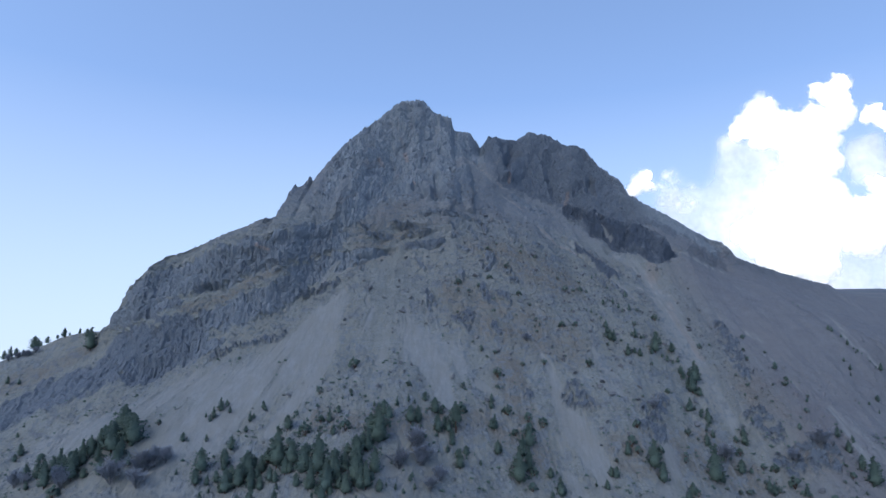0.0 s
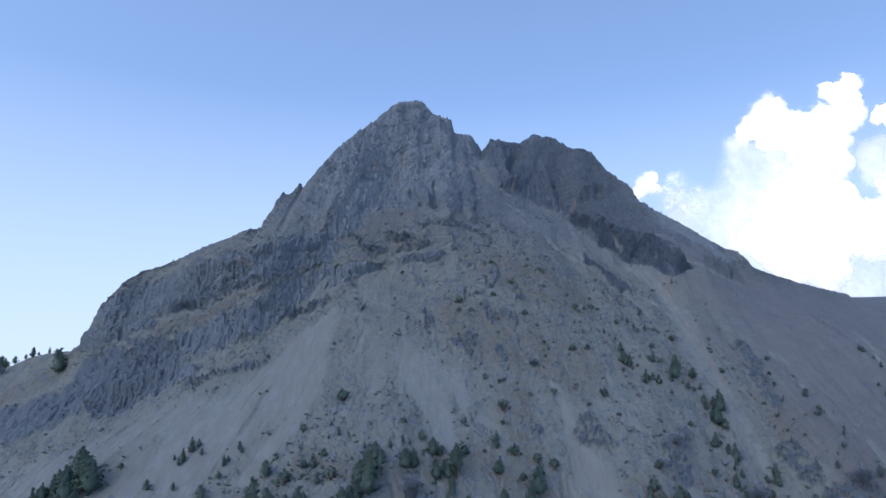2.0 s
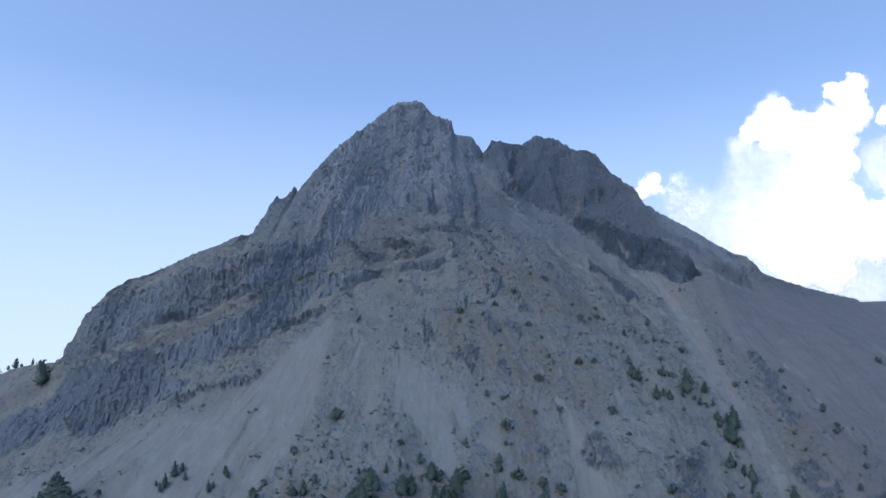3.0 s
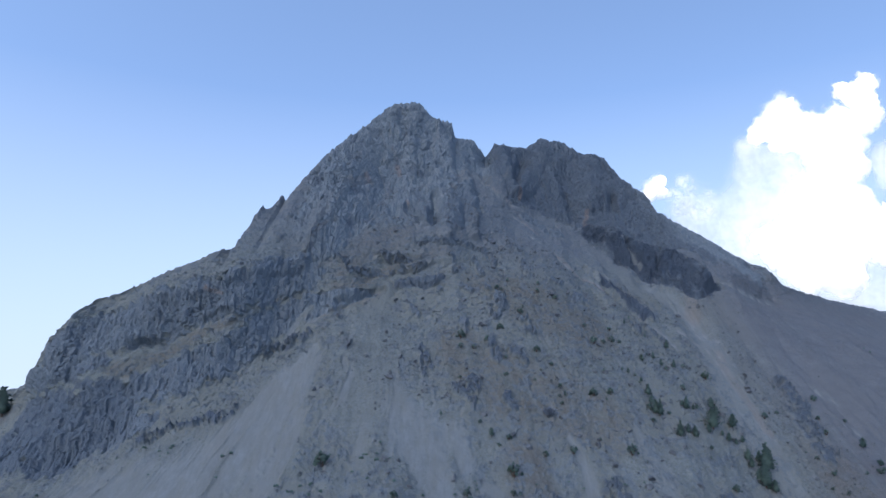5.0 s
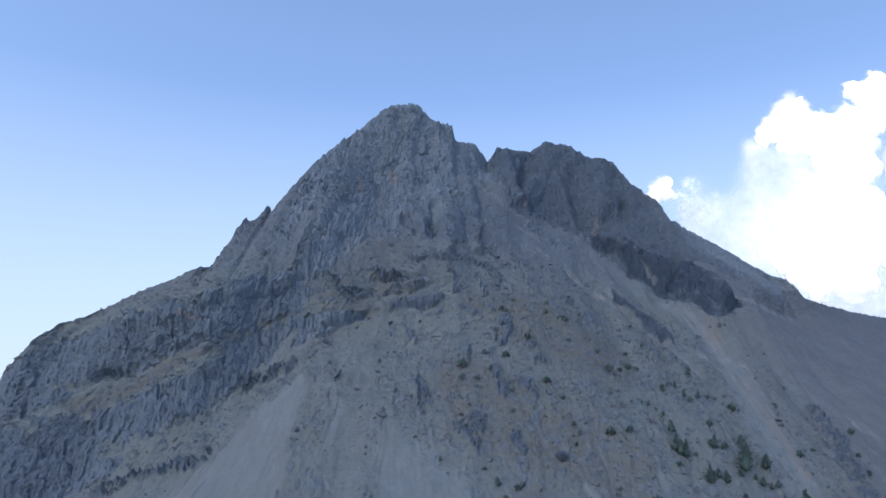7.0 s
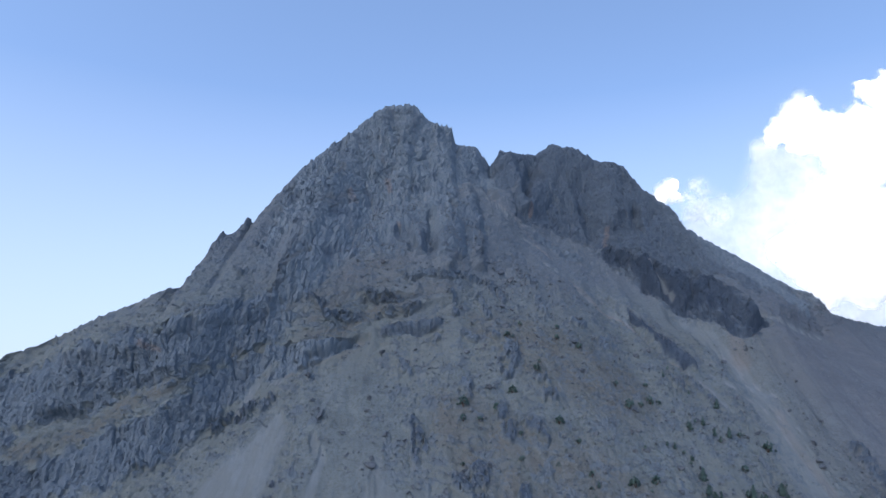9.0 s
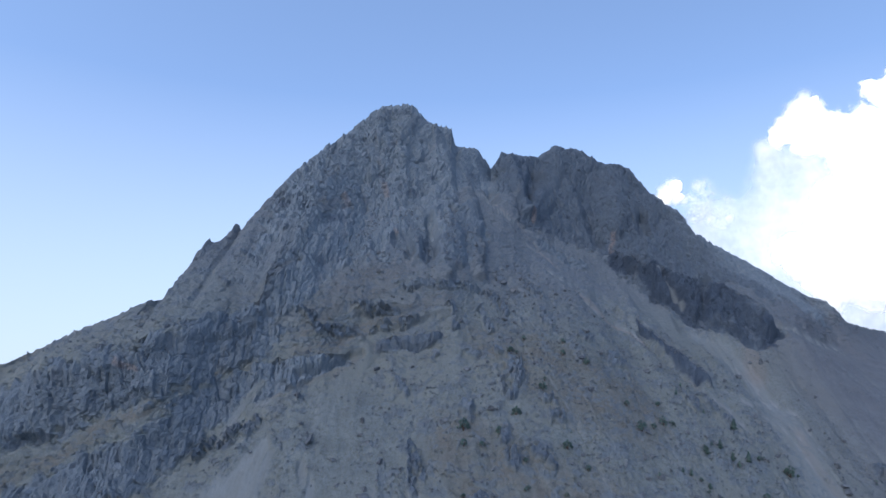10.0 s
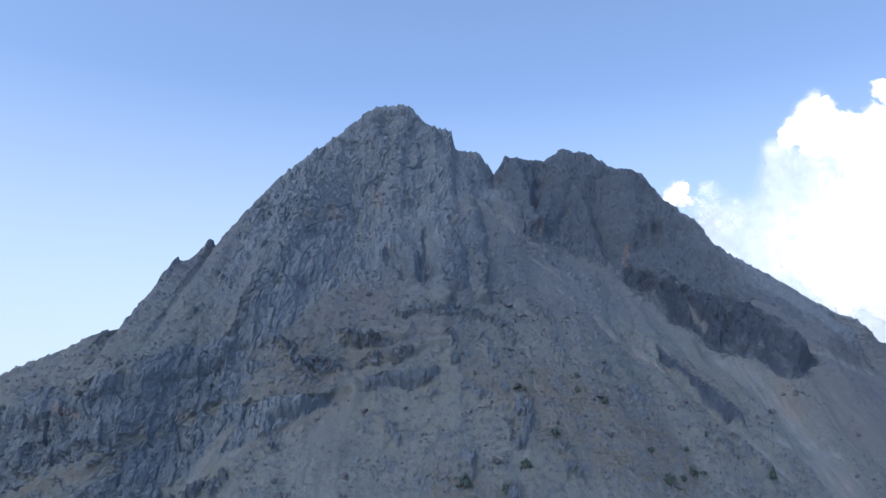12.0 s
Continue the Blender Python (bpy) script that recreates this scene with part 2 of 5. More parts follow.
def soft_noise(u, v, seed=0):
    """Gradient noise in the plane, about -1..1."""
    i, j = np.floor(u), np.floor(v)
    fu, fv = u - i, v - j
    su, sv = fu * fu * fu * (fu * (fu * 6 - 15) + 10), fv * fv * fv * (fv * (fv * 6 - 15) + 10)
    out = 0.0
    for di in (0, 1):
        for dj in (0, 1):
            ang = rnd(i + di, j + dj, 0, seed) * (2 * np.pi)
            dot = np.cos(ang) * (fu - di) + np.sin(ang) * (fv - dj)
            out = out + dot * (su if di else 1 - su) * (sv if dj else 1 - sv)
    return out * 1.5


def layers(u, v, octaves=4, seed=0, keep=0.5):
    out, amp = 0.0, 1.0
    for o in range(octaves):
        out = out + amp * soft_noise(u * 2.03 ** o, v * 2.03 ** o, seed + o)
        amp *= keep
    return out


def cells(u, v, seed=0):
    """Broken blocks: each cell's random number, how near its rim is (0 at the rim), and a tilted facet across it."""
    i, j = np.floor(u), np.floor(v)
    best, second = np.full(u.shape, 9.0), np.full(u.shape, 9.0)
    ci, cj, du, dv = i.copy(), j.copy(), np.zeros(u.shape), np.zeros(u.shape)
    for di in (-1, 0, 1):
        for dj in (-1, 0, 1):
            a, b = i + di, j + dj
            pu, pv = u - a - rnd(a, b, 1, seed), v - b - rnd(a, b, 2, seed)
            d = np.maximum(np.abs(pu), np.abs(pv)) * 0.6 + 0.4 * np.hypot(pu, pv)
            near = d < best
            second = np.where(near, best, np.minimum(second, d))
            best = np.where(near, d, best)
            ci, cj = np.where(near, a, ci), np.where(near, b, cj)
            du, dv = np.where(near, pu, du), np.where(near, pv, dv)
    who = rnd(ci, cj, 3, seed)
    facet = (who - 0.5) + 1.5 * (rnd(ci, cj, 4, seed) - 0.5) * du + 1.5 * (rnd(ci, cj, 5, seed) - 0.25) * dv
    return who, second - best, facet


def smooth_curve(x, xs, ys):
    """A monotone cubic through the points of a line."""
    xs, ys = np.asarray(xs, float), np.asarray(ys, float)
    h, d = np.diff(xs), np.diff(ys) / np.diff(xs)
    t = np.zeros(len(xs))
    t[1:-1] = np.where(d[1:] * d[:-1] > 0, 2 * d[1:] * d[:-1] / (d[1:] + d[:-1] + 1e-12), 0)
    t[0], t[-1] = d[0], d[-1]
    k = np.clip(np.searchsorted(xs, x) - 1, 0, len(h) - 1)
    s = np.clip((x - xs[k]) / h[k], 0, 1)
    return ((1 + 2 * s) * (1 - s) ** 2 * ys[k] + s * (1 - s) ** 2 * h[k] * t[k] + s * s * (3 - 2 * s) * ys[k + 1] + s * s * (s - 1) * h[k] * t[k + 1])


def step(a, b, v):
    s = np.clip((v - a) / (b - a), 0, 1)
    return s * s * (3 - 2 * s)


# ---- the mountain's landform lines: x, y, z, from west to east ----
WEST_CREST = [
    (-270.3, 330, 78.5), (-219.2, 318, 102.3), (-202.5, 317, 107.8), (-187.9, 314, 113.8), (-173.7, 309, 115.8), (-163.9, 296, 116.7), (-156.9, 288, 118.8),
    (-148.6, 281, 124.3), (-145.0, 278, 130.2), (-142.6, 277, 134.4), (-138.7, 277, 137.9), (-132.4, 278, 141.6), (-126.7, 283, 148.3), (-116.2, 290, 154.0),
    (-95.2, 290, 164.0), (-79.9, 296, 172.5), (-78.9, 304, 178.5),
]
SUMMIT_CREST = [
    (-78.2, 315, 186.2), (-71.3, 326, 198.2), (-70.0, 327, 197.3), (-64.7, 337, 210.7), (-53.5, 358, 234.1), (-46.7, 370, 244.8), (-33.8, 380, 260.5),
    (-26.5, 387, 269.6), (-13.3, 390, 271.3), (-5.3, 398, 265.3), (5.4, 405, 265.7), (7.3, 408, 257.2),
]
EAST_CREST = [
    (18.0, 416, 258.7), (26.2, 424, 250.4), (33.1, 440, 264.8), (54.3, 452, 266.6), (64.6, 455, 274.0), (80.5, 456, 271.6), (90.0, 455, 265.0),
    (105.4, 449, 258.4), (113.0, 443, 243.3), (124.9, 433, 230.5), (126.7, 430, 220.5), (161.5, 424, 197.5), (178.3, 420, 184.5), (184.4, 410, 180.9),
    (195.6, 416, 171.0), (253.1, 467, 168.1), (332.9, 540, 168.0), (450.5, 640, 177.7), (606.8, 740, 177.2),
]
LEDGE = [
    (-237.5, 292.5, 70.1), (-198.6, 290.5, 90.1), (-165.6, 295.4, 106.1), (-133.6, 272.4, 114), (-114.6, 265.3, 120), (-94.6, 269.1, 130), (-73.4, 269.5, 137.8),
    (-58, 283.9, 150), (-39.3, 298, 166.4), (-24.5, 312.8, 178), (-1, 316.2, 179.7), (17, 338.7, 187.9), (39.4, 370.5, 199.8), (62.2, 382.2, 193.2),
    (79.1, 383.6, 187.1), (102.9, 370.7, 174), (133.9, 359, 163.2), (185.9, 399.8, 159), (219.4, 398.1, 142), (317.9, 456.7, 129), (439.4, 542.3, 123),
]
RIM = [
    (-247.7, 304.7, 74.1), (-206.7, 300.6, 96.1), (-170.7, 305.6, 112), (-145.7, 281.6, 125), (-133.7, 274.5, 133), (-122.6, 281.4, 142), (-98.4, 273.6, 148.7),
    (-77.9, 273.8, 155.1), (-68.3, 276.8, 156.4), (-55.4, 285.7, 163.1), (-46.4, 307.5, 186.1), (-40.1, 324, 200.4), (-28.8, 346.7, 212.3), (-4, 351.3, 212.2),
    (19.1, 372.4, 218.4), (34.7, 385.9, 223), (58.9, 406.3, 220.3), (79.2, 406, 214), (95.4, 397.4, 199.8), (113.7, 392.3, 190.3), (139.4, 372.5, 173.5),
    (185.5, 404.1, 166.9), (242.6, 439.3, 154), (373.3, 534.1, 149), (491, 602.9, 141),
]
FOOT = [
    (-204.3, 253.3, 61.3), (-177.3, 262.2, 75.2), (-147.3, 249.1, 84.2), (-127.3, 248.9, 91.2), (-108.3, 254.8, 98.2), (-84.7, 251.1, 108.3), (-66.7, 264, 121.2),
    (-46.2, 280.1, 139.8), (-34.4, 288, 148.7), (-21.4, 299.9, 157.3), (-1, 295.7, 153.6), (20.1, 296.6, 152.1), (43.2, 306.3, 155.1), (67.9, 332.4, 157.9),
    (94.4, 323.7, 143.3), (118.4, 319.6, 133), (146.2, 311.6, 120.3), (187.6, 308.9, 117.2), (301.4, 387.2, 100.3),
]
APRON = [
    (-181.7, 226.8, 58.5), (-155.6, 232.4, 65.6), (-106.5, 212, 80.7), (-74.2, 222.1, 91.9), (-38.3, 239.4, 107), (-8.5, 246.8, 112), (18.9, 252.4, 113.1),
    (47.9, 254.3, 106.6), (72.1, 261.8, 109.9), (94.7, 267.2, 102.4), (115.7, 262.8, 93.4), (136.4, 249.8, 83.6), (166.5, 255.2, 78.5), (222.3, 283.3, 64.5),
]
TOE = [
    (-152.4, 193.6, 55.8), (-124.3, 189.3, 58), (-86.3, 176.8, 63.3), (-57.4, 179.9, 63.8), (-25.9, 170.7, 65.6), (0, 182.5, 63), (35.3, 195.5, 60.3),
    (70.1, 201.2, 59), (112.9, 218.5, 54.7), (142.8, 215.8, 53.6), (162.8, 211.9, 52.6),
]

SCREE = dict(
    west_fan=[(-43, 130.3, 2.9), (-46.8, 119.7, 6.4), (-51.4, 110.6, 9.4), (-54.3, 102.7, 11.6)],
    west_fan_low=[(-58.1, 101.6, 7), (-66.5, 92.2, 11.2), (-74.5, 84, 12), (-80.8, 77.8, 8.6)],
    west_finger=[(-40.9, 112.4, 1.7), (-44.2, 97.4, 3), (-49.7, 87, 2.9), (-53.1, 79.6, 2.4)],
    cone_rim=[(-32.5, 127.2, 1.2), (-28.7, 122.7, 1.4), (-30.4, 116.4, 1.5), (-34.2, 111.2, 0.9)],
    centre_chute=[(-14.8, 122.9, 1.5), (-14, 115, 4.8), (-9.8, 108.5, 6.4), (-4.3, 101.7, 6.4)],
    centre_chute_low=[(-6.9, 105.7, 5.5), (-0.6, 93.6, 4.7), (3.2, 87, 2.4)],
    centre_branch=[(2.4, 107, 2.6), (6.6, 99.2, 2.3)],
    branch_low=[(12.5, 94.2, 1.6), (17.5, 91.3, 1.2)],
    middle_chute=[(38.5, 104.4, 0.9), (41.4, 97.2, 1.7), (42.7, 87.3, 3.4), (45.6, 78.1, 5.2), (48.2, 71.7, 5.1), (50.7, 66.9, 3.2)],
    low_chute=[(75.9, 72.7, 2.7), (73.4, 66.4, 3.3), (69.2, 61.3, 3.5)],
    low_chute_west=[(38.9, 67.2, 1.6), (41.4, 62.2, 2.4)],
    east_low_chute=[(152.7, 83.6, 1.3), (152.7, 76.3, 2.3), (151.9, 69.2, 2.4), (149.4, 63.4, 2)],
    west_path=[(-92.1, 93.1, 1.2), (-98.8, 83.7, 1.5), (-106.4, 76.5, 1.6), (-119, 69.8, 1.7), (-129.5, 64.9, 1.6)],
    summit_scar=[(6.2, 243.9, 1.7), (4.9, 237, 2.1)],
)
SCREE_FAINT = dict(
    west_wide=[(-51.4, 120.5, 3.2), (-58.6, 101.7, 6), (-70.7, 88.6, 11.9), (-81.2, 79.2, 9.8)],
    small_patch=[(60.3, 106.5, 1.4), (60.8, 99.5, 3), (63.3, 94.1, 4.2), (64.1, 90.5, 2.5)],
    east_gully=[(101.1, 171.2, 2.7), (107.4, 151.7, 6.4), (109.1, 132.2, 8.4), (107, 114.7, 8.8), (105.3, 100.7, 7.9)],
    gully_low=[(105.3, 101.7, 6.2), (107, 90.6, 4.9), (108.2, 80.2, 3)],
    crag_apron=[(-80.8, 99, 3), (-93.8, 90.4, 5.9), (-113.1, 80.7, 6), (-142.9, 70, 5.9)],
    foot_west=[(-84.6, 68.7, 2.5), (-70.3, 66.2, 3.1), (-59.8, 74.9, 2.4)],
    foot_centre=[(-15.3, 72.9, 2.2), (-12.7, 67.1, 2.4)],
)
SCREE_LINES = dict(
    notch_scar=[(12.5, 224.5, 1.3), (18.8, 224.4, 2.3), (25.1, 217.1, 2.3), (32.2, 210.5, 1.6), (42.7, 206.3, 1)],
    short_scar=[(23, 186.3, 0.8), (25.5, 179.3, 1.3), (29.7, 174.5, 0.8)],
    pink_streak=[(42.7, 188.1, 0.9), (51.9, 180.4, 1.1), (57.4, 172, 1.4), (62.4, 167.5, 1.4), (69.2, 163.2, 1.3), (74.2, 157, 1.3), (79.2, 151.1, 1.2), (84.3, 145, 1.2), (89.7, 139, 1.4), (93.5, 132.6, 1.5)],
    rib_streak=[(66.6, 178.2, 0.9), (70.8, 172.6, 1.2), (75, 169, 0.9), (76.3, 161.6, 0.8)],
    upper_streak=[(34.7, 201.8, 0.9), (43.1, 196.4, 0.9), (49, 189.6, 0.9)],
    lava_streak=[(95.6, 190.1, 0.7), (99, 181.3, 1), (100.7, 175, 0.9)],
    gully_a=[(107.4, 155.3, 1.1), (111.2, 145.3, 1.4), (116.6, 135.3, 1.3), (114.5, 121.6, 1.5), (110.7, 111.2, 1.4), (110.3, 104.9, 1.3)],
    gully_b=[(95.6, 142.7, 1), (107.4, 134.3, 1.3), (109.1, 122.8, 1.5), (109.9, 112.6, 1.7), (110.3, 104.6, 1.6), (109.5, 97.7, 1.5)],
    gully_c=[(100.2, 158.4, 0.8), (107.4, 153.4, 1.4), (110.7, 147.3, 1.3), (110.7, 142.2, 1.5), (109.9, 134, 1.6), (111.6, 129.4, 1.6)],
    knob_line=[(131.3, 177.4, 0.9), (133.4, 166.8, 1.5), (151.9, 161.7, 1.8), (177.2, 156.7, 2.6)],
    slope_a=[(141.4, 118.9, 1.6), (149.4, 113.1, 1.9)],
    slope_b=[(141.8, 106.8, 1.1), (146.4, 102.3, 1.1)],
    slope_c=[(145.6, 96.7, 1), (146, 90.2, 1.3), (146.4, 85.8, 1.3)],
    slope_d=[(202.4, 130.1, 0.9), (192.5, 112.3, 1.2), (200.6, 98, 1.5)],
    band_foot=[(-42.6, 143.2, 0.8), (-51.4, 138.3, 1.1), (-55.2, 132.7, 1.1)],
    west_strip=[(-47.6, 146.2, 1), (-51, 141.2, 1.3), (-53.1, 136.8, 1.4)],
)
ROCK = dict(
    west_cliff=[(-134.1, 129.6, 7.1), (-118.6, 136.9, 7.5), (-101.4, 140.5, 8.5), (-83.3, 147.3, 7.7), (-66.5, 152.5, 8), (-53.1, 158.5, 6.9)],
    west_lower_cliff=[(-134.5, 107.4, 9.7), (-115.6, 112.1, 6.8), (-101.4, 116.3, 6.2), (-90.9, 120.6, 5.9), (-78.3, 125, 6.3), (-68.6, 131.3, 5), (-60.2, 139.7, 5.3), (-47.6, 147.1, 4.3), (-36.3, 149.9, 2.8), (-27, 151.8, 1.6)],
    west_foot_cliff=[(-181.4, 80.5, 6.1), (-171.6, 85.3, 7.6), (-150.6, 92.7, 6.9), (-133.7, 99.8, 7.8), (-118.6, 104.9, 8.2), (-103, 110.7, 7.9)],
    west_end=[(-147.8, 120, 4.3), (-132.4, 123.6, 4.6), (-122.4, 124.8, 4), (-113.1, 126.9, 2.5)],
    west_foot=[(-121.9, 96.4, 4), (-115.6, 98.6, 4.2), (-107.7, 101.6, 4.3), (-95.9, 105.4, 3.6), (-89.6, 109.6, 2.3)],
    summit_crag=[(-56.4, 209.8, 4.5), (-42.1, 220.4, 9.7), (-25.3, 234.1, 19.3), (-14.8, 208.4, 18.6), (-11.9, 233.2, 19.5), (2.8, 229.4, 8.9)],
    summit_top=[(-35.4, 250.1, 5), (-20.7, 258.9, 6.5), (-1.8, 248.1, 5.6), (12, 239.9, 4.8)],
    summit_face=[(-50.5, 186.7, 4.1), (-39.6, 194.5, 9.3), (-24.5, 198.5, 11.1), (-6.4, 198.4, 11.1), (10.8, 201.8, 7.9)],
    summit_buttress=[(-13.2, 194.3, 5.5), (-1.8, 190.5, 6), (5.7, 189.4, 5.3), (12.9, 209.9, 5.4)],
    flank_columns=[(-62.7, 160.4, 3.5), (-52.2, 166.2, 4.8), (-45.1, 173.1, 6), (-37.9, 184.5, 5.9), (-29.5, 190, 5.2)],
    east_crag=[(30.1, 236.5, 7.4), (48.2, 242.4, 11.2), (75.5, 241.5, 16.5), (95.6, 232.3, 16.3), (105.7, 216.6, 7.7)],
    east_crag_foot=[(36.8, 223.3, 4.3), (54.5, 216.5, 6.4), (72.5, 211.1, 6.4), (92.3, 208.9, 6.5)],
    east_cliff=[(78.8, 195.5, 5.1), (91.8, 188.2, 8.2), (101.1, 179, 8.7), (114.1, 175.2, 10.2), (120.8, 167.5, 9.7), (128.8, 162.7, 3.6)],
    knob=[(117.5, 208.2, 4.1), (130.5, 191.2, 5.2), (150.6, 183.9, 5.6), (173.6, 173.7, 4.3)],
    east_strip=[(72.5, 209.1, 5.9), (100.2, 206, 8.4), (120.8, 196.2, 8.1), (139.3, 183.1, 5.9)],
    dark_steps=[(43.1, 203.1, 2.2), (51.9, 197.2, 2.7), (60.8, 192.6, 2.7)],
    cone_band=[(-17.4, 156.2, 1.3), (-11.9, 157.9, 2.2), (-4.3, 158.6, 1.9), (0.7, 160, 1.2)],
)
OUTCROP = dict(
    under_west_cliff=[(-88.8, 103.2, 1.3), (-77.8, 106.8, 0.9), (-71.1, 108.9, 1.5), (-61.9, 112, 1)],
    bench_a=[(-27, 169.7, 1.1), (-20.3, 167.2, 1.2), (-13.2, 167, 1.1)],
    bench_b=[(-19.5, 161, 0.9), (-12.3, 163.3, 1.2), (-6.9, 165.3, 0.9)],
    bench_c=[(-11.5, 174.4, 1.3), (-5.2, 176.7, 1.5), (2, 176.4, 1.3)],
    bench_d=[(-32.1, 161.9, 1), (-25.8, 159, 1)],
    bench_e=[(-39.6, 167, 1), (-35.4, 161.4, 1.2)],
    bench_f=[(4.1, 177.2, 1.3), (12.5, 174.6, 1.5)],
    bench_g=[(16.2, 174.4, 1.4), (21.3, 168.7, 1.3)],
    shoulder_a=[(-64, 186.5, 0.8), (-61, 184.8, 0.6)],
    shoulder_b=[(-59.8, 201.1, 1.1), (-52.2, 195.2, 1)],
    shoulder_c=[(-65.7, 175.8, 0.7), (-62.7, 175.1, 0.6)],
    slope_a=[(-1.4, 153.8, 0.9), (0.7, 151.8, 0.8)],
    slope_b=[(7, 154.6, 0.9), (11.2, 152.9, 0.9)],
    slope_c=[(46.9, 161.6, 1), (50.3, 159.6, 1)],
    slope_d=[(32.2, 176.4, 1.1), (36, 174.6, 1.1)],
    tower=[(2.8, 168.8, 1.6), (4.5, 163.1, 1.4)],
    face_a=[(18.3, 154.1, 1.3), (23, 151.2, 2.3), (21.3, 146.6, 1.6)],
    face_b=[(8.7, 139.4, 1.5), (9.9, 138.6, 1.3)],
    face_c=[(31.4, 141.3, 1.6), (31.4, 138.2, 1.8)],
    face_d=[(55.3, 153.8, 1.8), (57.8, 152.2, 1.5)],
    face_e=[(34.3, 168.6, 1.3), (35.6, 163.4, 1.3)],
    face_f=[(-10.6, 146.1, 1.2), (-9, 143.6, 1.3)],
    face_g=[(13.7, 168, 1.4), (16.7, 162.8, 1.4)],
    rib_low=[(75.9, 141.9, 1.2), (78, 139.7, 1.2)],
    rib_low_b=[(85.1, 140.9, 1.1), (85.1, 137.6, 1.1)],
    rib_low_c=[(86.4, 135.1, 1.3), (87.6, 133.8, 1)],
    band_under=[(-55.6, 131.9, 1.5), (-51.4, 133.8, 1.9), (-47.2, 136.6, 1.3)],
    band_under_b=[(-61.5, 129.3, 1.8), (-58.5, 130.2, 1.5)],
    shelf_a=[(16.7, 133.5, 1.3), (17.9, 127.4, 1.6)],
    shelf_b=[(24.6, 130.3, 1.5), (28.4, 128.5, 1.3)],
    shelf_c=[(9.9, 119.2, 2), (10.4, 114.9, 2)],
    shelf_d=[(4.9, 118.3, 1.3), (7.4, 115.9, 1.3)],
    shelf_e=[(18.8, 146.3, 1.8), (20.4, 143.6, 1.6)],
    shelf_f=[(55.3, 153.5, 1.8), (60.8, 151.5, 1.6)],
    shelf_g=[(-7.3, 129.8, 1.8), (-5.2, 125.7, 1.6)],
    shelf_h=[(5.7, 139.5, 1.5), (8.3, 137.5, 1.5)],
    shelf_i=[(20.9, 115.8, 1.3), (23.4, 114.3, 1.2)],
    gully_lumps=[(133.8, 119.7, 2.5), (130.9, 111.9, 3.6), (127.1, 104.5, 3.7), (125, 98.4, 3.2)],
    middle=[(47.7, 89.3, 3.3), (51.5, 86.1, 2.4)],
    low_a=[(71.3, 83.6, 3.2), (74.6, 79.1, 3.5), (81.8, 87.2, 2.1)],
    low_b=[(67.9, 78.6, 1.9), (74.6, 77.5, 1.6)],
    east_a=[(118.7, 78.6, 4.3), (122.5, 75.6, 3.3)],
    east_b=[(128.4, 67.7, 4.4), (136.4, 69.5, 4)],
    east_c=[(120, 66, 2.4), (121.2, 63.7, 2)],
    west_a=[(27.2, 92.9, 1.6), (30.9, 91, 1.8)],
)
TURF = dict(
    ledge=[(-112, 123, 1.2), (-103, 124.9, 2.1), (-92.1, 128.8, 1.8), (-83.7, 135.6, 1.8), (-71.5, 141.7, 1.8), (-65.2, 145.8, 1.7)],
    ledge_low=[(-80.4, 136.9, 1.2), (-71.1, 142.7, 1.5), (-64.8, 147.4, 1.5), (-58.1, 148.9, 1)],
    buttress=[(-38.8, 161.4, 2), (-35, 166.6, 3.5), (-28.7, 173.7, 5.4), (-19.9, 177.9, 5.9), (-12.3, 183.8, 3.4)],
    buttress_low=[(-41.3, 154.4, 1.4), (-30.4, 156.3, 2), (-19.5, 164, 2.4), (-7.7, 168, 2.5), (2, 171.9, 2.2)],
    mid=[(11.6, 159.2, 4.5), (27.6, 153.9, 8.8), (43.5, 145.2, 9.9), (57, 136.6, 8.3)],
    mid_low=[(3.6, 131.5, 7.3), (20.4, 121.1, 10.3), (37.7, 114.9, 10.2), (51.1, 108.3, 7.4)],
    foot=[(-38.8, 83.3, 2.5), (-18.2, 83.3, 3), (7.8, 82.1, 4.3), (21.3, 79.3, 4)],
    lower=[(23.8, 99.3, 6.3), (27.6, 82.5, 4.6), (30.9, 70.3, 4.6)],
    west=[(-195.4, 92.3, 4.6), (-176.5, 98.7, 4.6), (-161.1, 107.7, 3.1)],
    east=[(125.9, 90.4, 9), (139.7, 84.8, 10.1), (139.3, 68.8, 8)],
    low=[(57.8, 71.8, 4.4), (92.3, 70.9, 7.9), (104.9, 62, 7.7)],
)
SMOOTH = dict(
    cone=[(-21.1, 156.9, 1.5), (-23.2, 147.2, 4.6), (-24.9, 138.5, 7.6)],
    cone_low=[(-22.8, 137.7, 4.9), (-24.1, 124.6, 6.9), (-24.9, 112.8, 6.3)],
    gully=[(82.2, 180.6, 3.5), (91.8, 161.9, 4.3), (111.6, 153.8, 6.4), (115.4, 140.7, 6.1)],
    east_slope=[(134.7, 136.5, 8.9), (146.9, 117.7, 10.9), (164.1, 112.5, 13.3), (180.8, 106.6, 13)],
    east_top=[(203.3, 156, 5.1), (237.5, 140.5, 8.7), (322.1, 135.6, 12.6)],
    west_apron=[(-51.5, 112.8, 6.5), (-67.4, 94, 10.5), (-90, 85.3, 11.1), (-121.5, 74, 7.3)],
)
